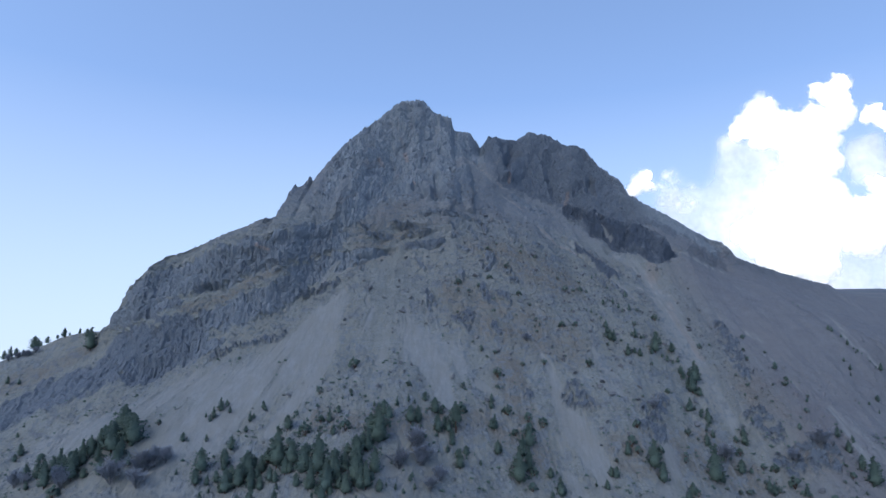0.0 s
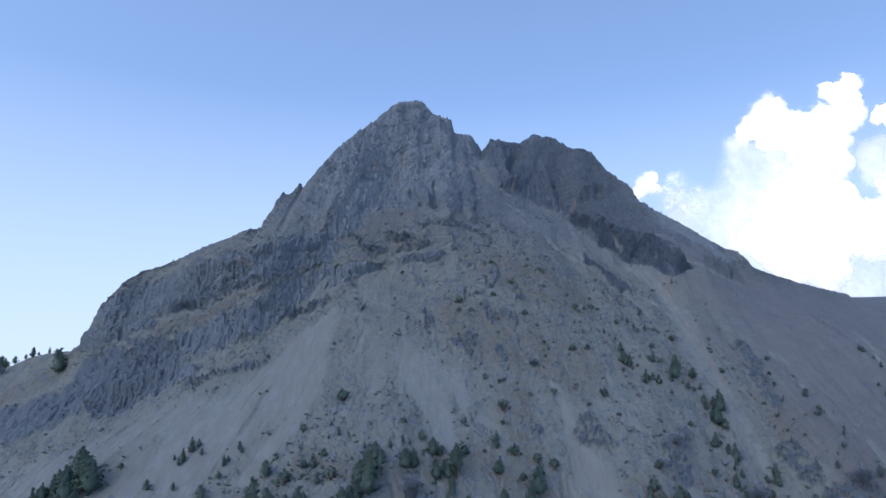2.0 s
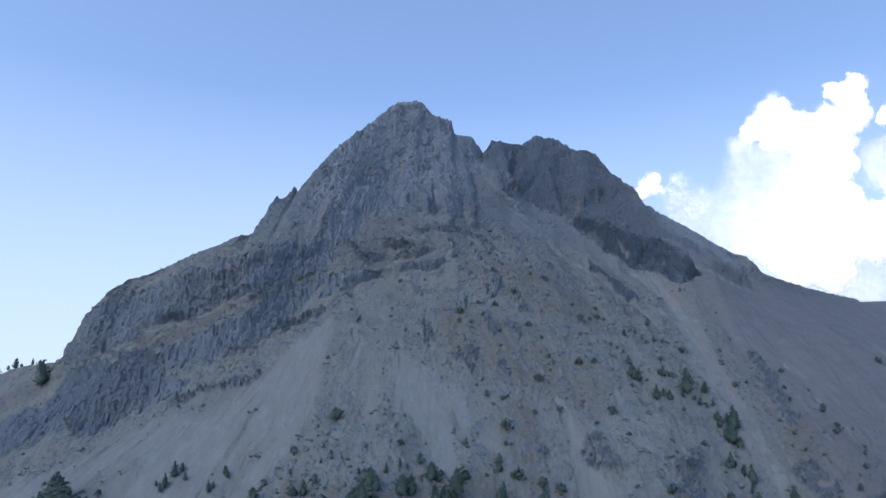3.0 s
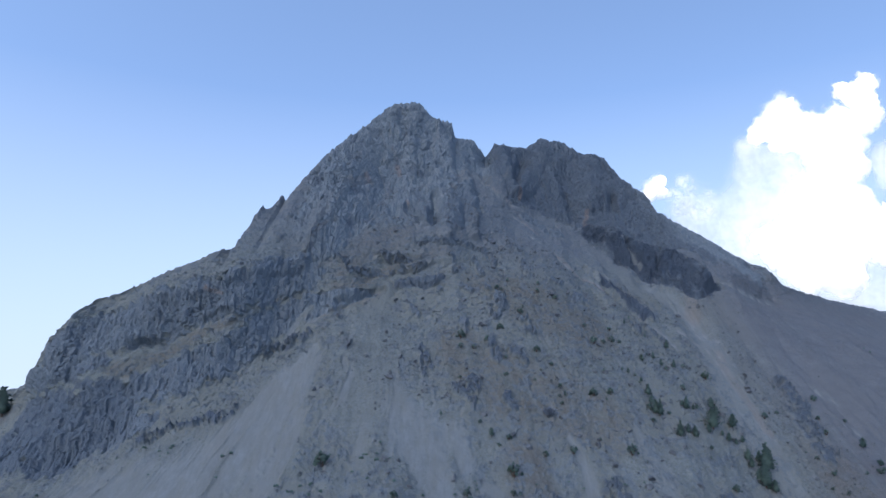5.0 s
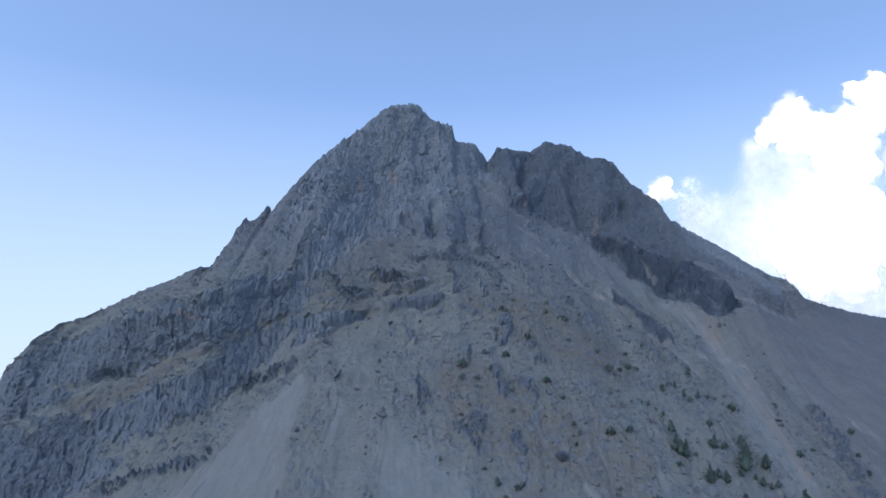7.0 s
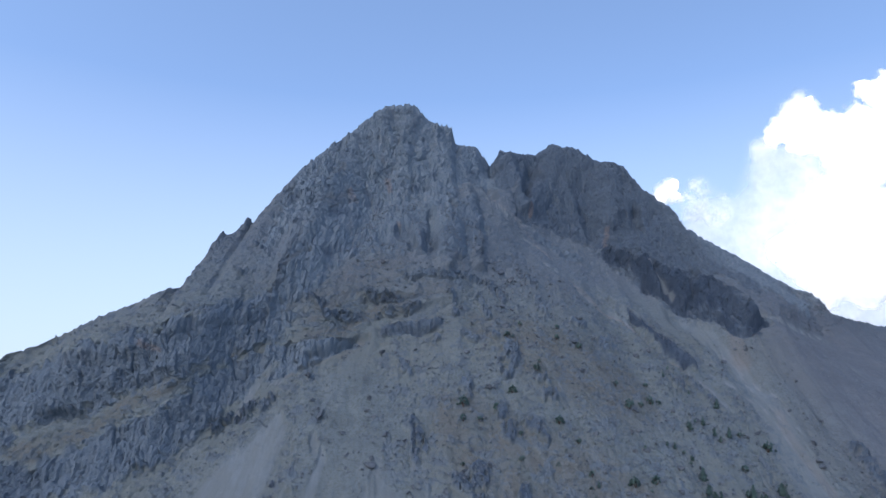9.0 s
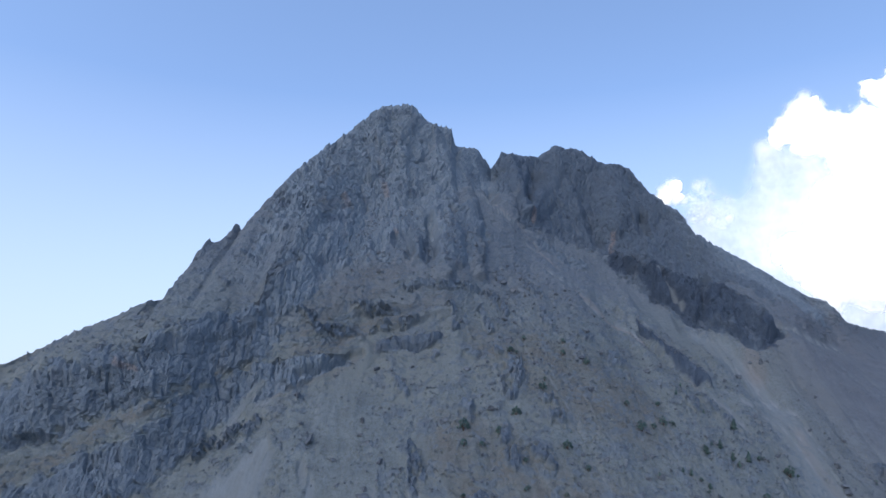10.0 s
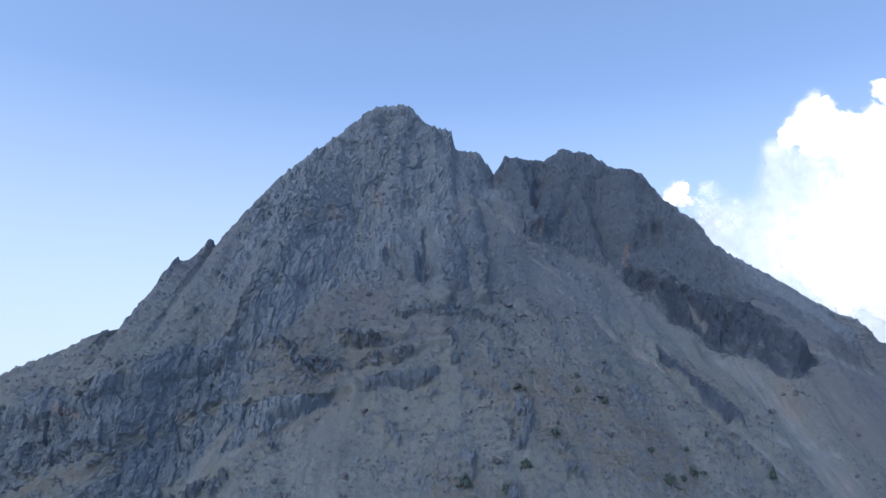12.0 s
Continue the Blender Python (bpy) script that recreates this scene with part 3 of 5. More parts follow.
RELIEF = dict(
    cone=(1.4, [(-21.1, 155.6, 1.7), (-23.2, 147.2, 4.6), (-24.5, 139.6, 6.4)]),
    band_over_scree=(1.4, [(-39.6, 151.4, 1.9), (-32.1, 152.9, 1.9), (-26.2, 155.5, 1.7), (-23.2, 158.6, 1.2)]),
    band_undercut=(-1.6, [(-38.8, 148, 0.9), (-31.6, 149.4, 1), (-25.8, 152.9, 1), (-22.4, 154.2, 0.7)]),
    cone_band=(1.2, [(-16.5, 157, 1.2), (-10.6, 158.9, 2.1), (-1, 159.5, 1.5)]),
    cone_band_foot=(-0.8, [(-16.5, 154.7, 0.7), (-10.2, 156.5, 0.9), (-0.6, 157.3, 0.7)]),
    bench_a=(1.8, [(-26.2, 167.4, 1.4), (-18.6, 168.7, 1.5), (-7.7, 171.1, 1.4)]),
    bench_b=(1.8, [(-16.9, 163.2, 1.2), (-6, 166.2, 1.4), (2.4, 168.6, 1.2)]),
    flute=(-3.4, [(-3.5, 207.1, 1.4), (-3.1, 198.1, 1.9), (-3.1, 188.7, 2.1)]),
    flute_west=(-2.4, [(-15.7, 197.1, 1.5), (-11.9, 192.2, 1.6), (-10.2, 188.3, 1.2)]),
    pillar=(2.4, [(4.9, 201.7, 3.5), (3.6, 188.2, 3.5), (2.4, 181.8, 2.5)]),
    pillar_west=(1.8, [(-8.5, 196.7, 1.8), (-7.7, 187.8, 1.7)]),
    buttress_edge=(3.0, [(12.5, 224.5, 2.7), (14.1, 209.9, 3.1), (13.7, 193.7, 2.6), (14.1, 182.4, 1.8)]),
    summit_rib=(2.5, [(-26.2, 263.5, 2.8), (-26.6, 245.9, 4), (-27.9, 225.6, 3.3)]),
    summit_rib_east=(2.8, [(-4.3, 259.6, 2.9), (0.3, 242, 3.7), (2.8, 229.4, 2.7)]),
    summit_hollow=(-2.0, [(-12.7, 250.7, 2.3), (-10.2, 227.9, 3), (-6.9, 214.3, 2.4)]),
    notch_gully=(-4.0, [(25.5, 248.1, 3.7), (20.9, 234.5, 2.9), (24.6, 224.3, 2.3)]),
    peak_rib_a=(4.4, [(63.7, 258.4, 4.6), (53.6, 235.3, 4.7), (42.7, 217.7, 3.3)]),
    peak_rib_b=(4.4, [(96, 254.5, 5.2), (88.9, 226.9, 4.7), (83.9, 215.2, 3.5)]),
    peak_rib_c=(4.4, [(36, 254, 3.3), (37.7, 238.1, 3.3), (38.9, 218.2, 2.3)]),
    peak_hollow_a=(-4.5, [(49.4, 252.3, 2.8), (40.6, 226.4, 2.2)]),
    peak_hollow_b=(-4.5, [(76.7, 243.9, 4.4), (74.2, 225.4, 4.2), (74.2, 207.4, 2.9)]),
    peak_hollow_c=(-4.5, [(102.3, 227.2, 2.7), (99.4, 215.4, 2.6)]),
    lava_a=(-3.2, [(88.5, 198.7, 1.4), (90.6, 188.7, 1.6)]),
    lava_b=(-3.2, [(98.6, 192, 1.4), (99, 178.4, 1.5)]),
    lava_c=(-3.2, [(120, 191.6, 1.6), (107.4, 171.3, 1.5)]),
    lava_cliff=(4.5, [(83.4, 197.4, 3.3), (96, 186.7, 5.4), (110.7, 180.4, 6.6), (127.1, 177.4, 7), (128.4, 164.1, 2.8)]),
    lava_foot=(-2.5, [(90.2, 180.2, 1.8), (100.2, 171.9, 1.7), (110.7, 165.6, 1.8), (119.1, 158.4, 1.7), (134.3, 162.3, 1.2)]),
    lava_rib=(2.8, [(68.7, 172, 1.2), (76.3, 161.2, 1.8), (83.4, 153.7, 2.1), (86.4, 147.9, 2), (90.2, 144.5, 1.2)]),
    rib_trough=(-2.0, [(72.9, 161.3, 1.3), (78.8, 152.6, 1.4), (85.1, 145.4, 1.5)]),
    gully=(-3.0, [(98.6, 167, 4.1), (109.1, 155.1, 4.9), (110.7, 141.1, 5.8)]),
    west_rim=(1.6, [(-103.5, 148.6, 2.3), (-84.1, 153.1, 2.6), (-68.2, 159.8, 2.7), (-53.9, 165.3, 2.5)]),
    west_overhang=(-1.3, [(-105.1, 132.9, 1.3), (-98.4, 131, 1.6), (-93.8, 132.2, 1.1)]),
    west_foot=(-1.4, [(-124, 126.2, 1.5), (-108.1, 129, 1.4), (-87.5, 136.9, 1.5), (-73.6, 143.3, 1.5)]),
)
RUST = dict(
    patch=[(-21.6, 223.3, 1), (-20.3, 217.1, 1.4)],
    column=[(-35.4, 213, 1), (-34.6, 206.9, 0.9)],
    spot=[(-16.5, 200.1, 0.7), (-14.8, 199.3, 0.7)],
    foot=[(6.2, 183.4, 1), (8.3, 180.4, 1.2)],
    notch=[(41, 217.9, 0.9), (41.9, 213.6, 0.9)],
    west=[(-82.5, 152.9, 0.7), (-77, 150.2, 0.7)],
    crag=[(81.8, 211.9, 1), (79.2, 200.9, 0.9)],
)
TALUS = dict(
    shoulder=[(-71.1, 167.1, 1.6), (-63.1, 170.2, 3.1), (-57.3, 181.6, 5.4), (-50.5, 190.5, 4.2), (-50.5, 199.1, 2.1)],
    plateau=[(-94.6, 158.9, 1.1), (-84.1, 162.7, 1.4), (-71.5, 166, 1.6)],
    ledge=[(-40.9, 158.9, 1.1), (-35, 166.6, 2.7), (-27, 174.7, 4.1), (-14.8, 180, 4)],
)
LAVA = dict(
    rib=[(72.5, 165, 0.6), (75.5, 161, 1.3), (81.3, 156.7, 1.8), (83.9, 151.8, 2.1), (86, 147.5, 1.8), (90.2, 144.1, 1.0)],
    cliff=[(78.8, 196, 4.2), (91.8, 188.2, 7.7), (101.1, 178.8, 8.7), (113.7, 175, 10.2), (120, 167.1, 9.3), (126.7, 162.4, 3.9), (134.3, 163.2, 1.2)],
)
RED_EARTH = dict(
    under_band=[(-23.7, 153.1, 1.1), (-28.7, 148.4, 1.1), (-34.2, 147.8, 0.9), (-38.8, 146.2, 0.7)],
    under_band_far=[(-35.4, 146.9, 1), (-43.4, 145.2, 1), (-48.9, 142.8, 0.8)],
    streak=[(51.9, 179.7, 1), (62.4, 167.2, 0.9), (74.2, 156.8, 0.9), (84.3, 144.8, 1)],
    notch=[(21.7, 225.2, 1.4), (33.9, 209.9, 1.5), (47.7, 192.2, 1.3)],
    cliff_foot=[(111.2, 168, 1.2), (117.9, 160.2, 1.8), (124.6, 158.6, 1.3)],
    cliff_fan=[(117.5, 156.9, 2.7), (113.3, 148.4, 2.5)],
    gully=[(112, 129.5, 1.5), (109.9, 114.7, 1.6), (110.3, 104.9, 1.6)],
)


def stroke(x, z, line, soft=0.6):
    """How far inside a stroke along a line (x, z, half width) the places lie, 0 to 1."""
    best = np.zeros(x.shape)
    for (x0, z0, w0), (x1, z1, w1) in zip(line, line[1:]):
        far = max(w0, w1) * (1 + soft)
        near = (x > min(x0, x1) - far) & (x < max(x0, x1) + far) & (z > min(z0, z1) - far) & (z < max(z0, z1) + far)
        px, pz = x[near] - x0, z[near] - z0
        dx, dz = x1 - x0, z1 - z0
        s = np.clip((px * dx + pz * dz) / (dx * dx + dz * dz), 0, 1)
        d = np.hypot(px - s * dx, pz - s * dz) / (w0 + (w1 - w0) * s)
        best[near] = np.maximum(best[near], 1 - step(1 - soft, 1 + soft, d))
    return best


def strokes(x, z, group):
    out = np.zeros(x.shape)
    for line in group.values():
        out = np.maximum(out, stroke(x, z, line))
    return out


def relief(x, z):
    """Ribs (plus) and recesses (minus) in metres, along lines on the face."""
    out = np.zeros(x.shape)
    for amount, line in RELIEF.values():
        out += amount * stroke(x, z, line, 0.8)
    return out


def build_mountain():
    """One sheet of ground: plain, valley, apron, crags, crest and the far side. Returns its places and covers as grids."""
    fine = np.concatenate([np.arange(-236.0, -140.0, 0.8), np.arange(-140.0, -85.0, 0.45), np.arange(-85.0, -25.0, 0.27), np.arange(-25.0, 120.0, 0.40), np.arange(120.0, 170.0, 0.5), np.arange(170.0, 330.0, 1.0)])
    xs = np.concatenate([-np.geomspace(4500, 245, 26), fine, np.geomspace(334, 4500, 30)])
    away = np.maximum(np.maximum(-262 - xs, xs - 600), 0)
    sink = np.minimum(away * 0.45, 1.0e9)

    def line(nodes, curve=smooth_curve):
        px, py, pz = zip(*nodes)
        cx = np.clip(xs, px[0], px[-1])
        return curve(cx, px, py), curve(cx, px, pz)

    def straight(x, px, py):
        return np.interp(x, px, py)

    crest_y, crest_z = line(WEST_CREST + SUMMIT_CREST + EAST_CREST, straight)
    crest_y = np.convolve(np.pad(crest_y, 4, mode="edge"), np.ones(9) / 9, "valid")
    crest_y = np.where((xs < -45) & (xs > -115), np.convolve(np.pad(crest_y, 24, mode="edge"), np.ones(49) / 49, "valid"), crest_y)
    crest_z = np.where(xs < -60, np.convolve(np.pad(crest_z, 1, mode="edge"), np.ones(3) / 3, "valid"), crest_z)
    one = np.ones(xs.shape)
    stack = [
        (-4500 * one, -170 * one), (-320 * one, -120 * one), (60 * one, -15 * one),
        line(TOE), line(APRON), line(FOOT), line(LEDGE), line(RIM), (crest_y, crest_z),
        (crest_y + 90, crest_z - 55), (crest_y + 420, -60 * one), (4500 * one, -170 * one),
    ]
    counts = [8, 12, 30, 115, 135, 165, 130, 195, 24, 12, 12]
    ys = np.array([s[0] for s in stack])
    zs = np.array([np.maximum(-170.0, s[1] - sink) for s in stack])
    # keep the lines in order from front to back
    for k in range(1, len(stack)):
        ys[k] = np.maximum(ys[k], ys[k - 1] + 4)
    v = np.concatenate([np.linspace(k, k + 1, c, endpoint=False) for k, c in enumerate(counts)] + [[len(counts)]])
    nodes = np.arange(len(stack), dtype=float)
    Y, Z = np.empty((len(v), len(xs))), np.empty((len(v), len(xs)))
    front = v <= 8   # the crest stays sharp: front and far side are drawn apart
    for c in range(len(xs)):
        for grid, at in ((Y, ys), (Z, zs)):
            grid[front, c] = smooth_curve(v[front], nodes[:9], at[:9, c])
            grid[~front, c] = smooth_curve(v[~front], nodes[8:], at[8:, c])
    X = np.repeat(xs[None, :], len(v), 0)
    V = np.repeat(v[:, None], len(xs), 1)

    wx, wz = X + 1.5 * layers(X / 12, Z / 12, 3, 50), Z + 1.5 * layers(X / 12, Z / 12, 3, 60)
    face = step(2.6, 3.2, V) * (1 - step(8.6, 9.4, V)) * (1 - step(0, 120, away))
    mottle = layers(X / 9, Z / 9, 4, 7)
    ragged = layers(X / 3.2, Z / 3.2, 3, 93)
    even = strokes(wx, wz, SMOOTH)
    runnels = strokes(X + 0.25 * (wx - X), Z, SCREE_LINES)

    # bedrock: crags and cliffs, with ragged rims and talus lying on their ledges
    rock = np.maximum(strokes(wx, wz, ROCK), strokes(wx, wz, LAVA))
    rock = np.maximum(rock, np.maximum(step(7.1, 7.5, V) * step(-66, -54, X) * step(215, 150, X), step(6.2, 6.7, V) * step(30, 40, X) * step(125, 108, X)))   # bare up to the crest
    rock = step(0.30, 0.60, rock + 0.45 * ragged * step(0.02, 0.2, rock)) * step(0.02, 0.3, rock)
    talus = step(0.25, 0.7, strokes(wx, wz, {k: TALUS[k] for k in ("shoulder", "plateau")}) + 0.3 * mottle)
    rock *= 1 - 0.6 * talus
    rock *= 1 - 0.8 * runnels * (1 - step(0.3, 0.7, stroke(wx, wz, LAVA["rib"])))
    bedrock = rock.copy()
    # outcrops: knots of blocks with earth between them
    near_knot = strokes(wx, wz, OUTCROP)
    knots = step(0.2, 0.55, near_knot + 0.6 * (ragged + mottle) * step(0.02, 0.2, near_knot)) * step(-0.40, -0.05, layers(X / 3.0, Z / 2.4, 3, 94, 0.6))
    # loose rock strewn over the face, thickest on the open ground below the crags
    strewn = step(0.20, 0.45, layers(X / 5.0, Z / 3.2, 4, 91, 0.65)) * (1 - 0.9 * even) * (1 - runnels)
    specks = step(0.14, 0.32, layers(X / 2.0, Z / 1.3, 3, 92, 0.6)) * step(-0.5, 0.3, mottle) * (1 - runnels)
    quiet = 1 - 0.85 * step(98, 125, X) * step(175, 150, Z)
    scree = strokes(X + 0.5 * (wx - X), Z + 0.5 * (wz - Z), SCREE)
    rock = np.clip(np.maximum.reduce([rock, knots, 0.62 * strewn * (1 - scree) * quiet, 0.45 * specks * (1 - 0.7 * even) * (1 - scree) * quiet]), 0, 1) * face
    turf = np.clip(strokes(wx, wz, TURF) + 0.5 * step(0.2, 0.6, stroke(wx, wz, TALUS["ledge"])) + 0.15 * step(-0.2, 0.6, mottle), 0, 1)
    turf = turf * face * (1 - 0.8 * rock) * (1 - 0.6 * even)
    # scree runs in fingers down the fall line, which fans out from below the summit
    along = np.where(X < 40, 110 * (X + 15) / np.maximum(235 - Z, 25), X)
    streak = layers(along / 2.6 + 0.3 * mottle, Z / 45, 4, 33, 0.6)
    faint = strokes(X + 0.5 * (wx - X), Z + 0.5 * (wz - Z), SCREE_FAINT)
    scree = np.maximum(0.82 * step(0.25, 0.80, scree + 0.60 * streak - 0.04), 0.7 * step(0.25, 0.85, faint + 0.5 * streak - 0.1))
    scree = np.maximum(scree, runnels ** 1.3 * step(-0.6, 0.5, streak + 0.9 * ragged))
    scree = np.maximum(scree, np.clip(scree + 0.2 * step(0.15, 0.8, streak) * step(4.9, 3.6, V), 0, 0.82)) * (1 - 0.8 * rock) * face

    # outward normal of the smooth sheet
    tx = np.stack([np.gradient(X, axis=1), np.gradient(Y, axis=1), np.gradient(Z, axis=1)], -1)
    tv = np.stack([np.gradient(X, axis=0), np.gradient(Y, axis=0), np.gradient(Z, axis=0)], -1)
    N = np.cross(tx, tv)
    N /= np.linalg.norm(N, axis=-1, keepdims=True) + 1e-9

    # gullies and ribs down the fall line
    push = face * (1.3 * layers(X / 22, Z / 45, 3, 11) + 0.6 * layers(X / 7, Z / 14, 3, 17)) * (1 - 0.75 * scree)
    push += face * bedrock * (1.6 * layers(X / 12, Z / 17, 4, 18, 0.6) + 1.2 * np.abs(layers(X / 9 + 0.15 * Z / 9, Z / 16, 3, 19)))
    push -= face * 0.4 * scree
    push += face * relief(wx, wz)
    # joints: upright columns in the cliffs, rough blocks in the crags, tilted slabs on the summit's west flank
    upright = np.clip(sum(stroke(X, Z, ROCK[k]) for k in ("west_cliff", "west_lower_cliff", "west_foot_cliff", "flank_columns", "cone_band")) + 0.6 * stroke(X, Z, ROCK["summit_face"]) + 0.9 * step(-18, -30, X) * step(205, 185, Z), 0, 1)
    slabs = step(-8, -22, X) * step(200, 214, Z) * bedrock
    bx, bz = X + 1.1 * layers(X / 6, Z / 6, 3, 70), Z + 0.10 * X + 1.1 * layers(X / 6, Z / 6, 3, 80)
    big, big_rim, big_f = cells(bx / 6.2, bz / 7.4, 1)
    mid, mid_rim, mid_f = cells(bx / 2.1 + 0.25 * ragged, bz / 2.2, 2)
    low, low_rim, low_f = cells(bx / 1.0, bz / 1.05 + 0.15 * ragged, 3)
    col, col_rim, col_f = cells((X + 0.2 * mottle) / 1.2, Z / 5.0 + 0.08 * ragged, 4)
    grp, grp_rim, grp_f = cells((X + 0.3 * mottle) / 3.8, Z / 9.0 + 0.1 * mottle, 9)
    bed, bed_rim, bed_f = cells(X / 4.2 + 0.3 * ragged, (Z - 0.28 * X) / 1.5 + 0.3 * ragged, 12)
    blocks = 0.8 * big_f + 0.7 * mid_f - 0.35 * (1 - step(0.0, 0.10, big_rim)) - 0.30 * (1 - step(0.0, 0.14, mid_rim))
    pillars = 0.8 * grp_f + 0.6 * col_f - 0.25 * (1 - step(0.0, 0.10, grp_rim)) - 0.2 * (1 - step(0.0, 0.16, col_rim)) + 0.25 * mid_f
    shape = blocks * (1 - upright) + pillars * upright + 0.5 * slabs * (bed - 0.5) + (0.42 - 0.2 * upright) * low_f + 0.22 * layers(X / 1.1, Z / 1.1, 2, 24)
    shape *= 1 + 0.5 * stroke(X, Z, LAVA["cliff"])
    push += rock * np.where(bedrock > 0.3, shape, (0.55 + 0.4 * knots) * (mid_f + low_f) + 0.35) + 1.2 * knots * (1 - bedrock)
    loose, loose_rim, _ = cells(X / 1.5 + 0.4 * mottle, (Z + 0.5 * Y) / 1.4, 5)
    push += face * (1 - rock) * (1 - 0.9 * scree) * (1 - 0.85 * even) * (0.55 * step(0.80, 0.95, loose) * step(0.0, 0.3, loose_rim) + 0.18 * layers(X / 1.6, Z / 1.6, 2, 23))
    # the crest keeps to its line and breaks into steps and blocks
    knob, _, _ = cells(X / 3.4 + 0.3 * mottle, Y / 40, 6)
    tooth, _, _ = cells(X / 1.2, Y / 40, 8)
    craggy = (0.6 + 0.4 * step(-90, -60, X) * step(230, 190, X)) * step(-195, -150, X) * (1 - 0.25 * step(20, 34, X) * step(125, 105, X))
    horns = sum(h * np.exp(-((X + 0.25 * (knob - 0.5) - at) / w) ** 4) for at, h, w in ((-71.0, 2.2, 0.8), (-76.0, 1.4, 0.7), (2.5, 0.8, 1.4), (13.5, 0.9, 1.6)))
    rise = craggy * (1.3 * (knob - 0.45) + 1.2 * (tooth - 0.45) + horns) * np.exp(-((V - 8) / 0.05) ** 2)
    lift = 1 - np.exp(-((V - 8) / 0.05) ** 2)
    P = np.stack([X, Y, Z + rise], -1) + N * np.stack([push * (1 - 0.7 * rock) * lift, push * (0.25 + 0.75 * lift), push * lift], -1)

    lava = np.maximum(stroke(wx, wz, LAVA["cliff"], 0.7), stroke(wx, wz, LAVA["rib"], 0.5))
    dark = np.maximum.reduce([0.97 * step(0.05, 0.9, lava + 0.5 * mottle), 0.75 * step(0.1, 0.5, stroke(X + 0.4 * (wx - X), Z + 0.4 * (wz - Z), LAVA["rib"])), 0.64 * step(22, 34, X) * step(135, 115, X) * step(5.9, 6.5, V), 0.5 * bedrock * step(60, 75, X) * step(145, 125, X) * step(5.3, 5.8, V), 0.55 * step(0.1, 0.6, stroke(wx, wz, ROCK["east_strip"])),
                              0.3 * step(0.2, 0.5, stroke(wx, wz, ROCK["dark_steps"])), (0.32 + 0.34 * step(142, 130, Z)) * knots, (0.3 + 0.15 * step(112, 128, Z)) * strewn * (1 - bedrock), 0.3 * step(0.2, 0.5, stroke(wx, wz, ROCK["west_foot_cliff"])),
                              # summit_buttress entry: shade of its gullies put into the rock colour
                              0.3 * step(0.2, 0.5, stroke(wx, wz, ROCK["summit_buttress"])), 0.55 * step(0.2, 0.5, stroke(wx, wz, ROCK["cone_band"])), 0.58 * step(-72, -110, X) * step(6.9, 6.0, V), 0.32 * bedrock * step(-42, -58, X) * step(178, 164, Z), 0.7 * specks * (1 - bedrock)])   # blacker lava; other crags, cliffs, knots and loose rock darker by place
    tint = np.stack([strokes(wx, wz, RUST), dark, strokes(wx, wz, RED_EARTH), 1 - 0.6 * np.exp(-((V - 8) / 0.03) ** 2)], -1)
    block = np.clip(0.5 + 0.4 * (mid - 0.5) + 0.5 * (low - 0.5) + 0.2 * (big - 0.5) + 0.35 * upright * (col - 0.5), 0, 1)
    cover = np.stack([rock, scree, turf, block], -1)
    return P, cover, tint


PLACES, COVER, TINT = build_mountain()


def sheet_mesh(name, P, cover, tint, material):
    rows, cols = P.shape[:2]
    idx = np.arange(rows * cols, dtype=np.int32).reshape(rows, cols)
    a, b, c, d = idx[:-1, :-1], idx[:-1, 1:], idx[1:, 1:], idx[1:, :-1]
    # each quad is cut along its shorter diagonal
    short = np.linalg.norm(P[1:, 1:] - P[:-1, :-1], axis=-1) < np.linalg.norm(P[1:, :-1] - P[:-1, 1:], axis=-1)
    tris = np.stack([np.stack([a, b, np.where(short, c, d)], -1), np.stack([np.where(short, a, b), c, d], -1)], 2).reshape(-1, 3)
    me = bpy.data.meshes.new(name)
    me.vertices.add(rows * cols)
    me.vertices.foreach_set("co", P.reshape(-1).astype(np.float32))
    me.loops.add(tris.size)
    me.loops.foreach_set("vertex_index", tris.reshape(-1))
    me.polygons.add(len(tris))
    me.polygons.foreach_set("loop_start", np.arange(0, tris.size, 3, dtype=np.int32))
    even = cover[:-1, :-1, 0] < 0.35
    me.polygons.foreach_set("use_smooth", np.repeat(even.reshape(-1), 2))
    at = me.attributes.new("cover", "FLOAT_COLOR", "POINT")
    at.data.foreach_set("color", cover.reshape(-1).astype(np.float32))
    at = me.attributes.new("tint", "FLOAT_COLOR", "POINT")
    at.data.foreach_set("color", tint.reshape(-1).astype(np.float32))
    me.update(calc_edges=True)
    me.materials.append(material)
    return me


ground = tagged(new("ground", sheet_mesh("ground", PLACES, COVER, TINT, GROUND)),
                "steep grey-brown volcanic mountain with dark crags and pale scree", "mountain", kind="structure")

# a table of ground heights and covers, a metre a cell, to set things on
TABLE_X, TABLE_Y = -240, 120
table = np.full((600, 600), -1.0e9)
table_cover = np.zeros((600, 600, 4))
gx = np.floor(PLACES[..., 0] - TABLE_X).astype(int)
gy = np.floor(PLACES[..., 1] - TABLE_Y).astype(int)
inside = (gx >= 0) & (gx < 600) & (gy >= 0) & (gy < 600)
order = np.argsort(PLACES[..., 2][inside])
table[gx[inside][order], gy[inside][order]] = PLACES[..., 2][inside][order]
table_cover[gx[inside][order], gy[inside][order]] = COVER[inside][order]


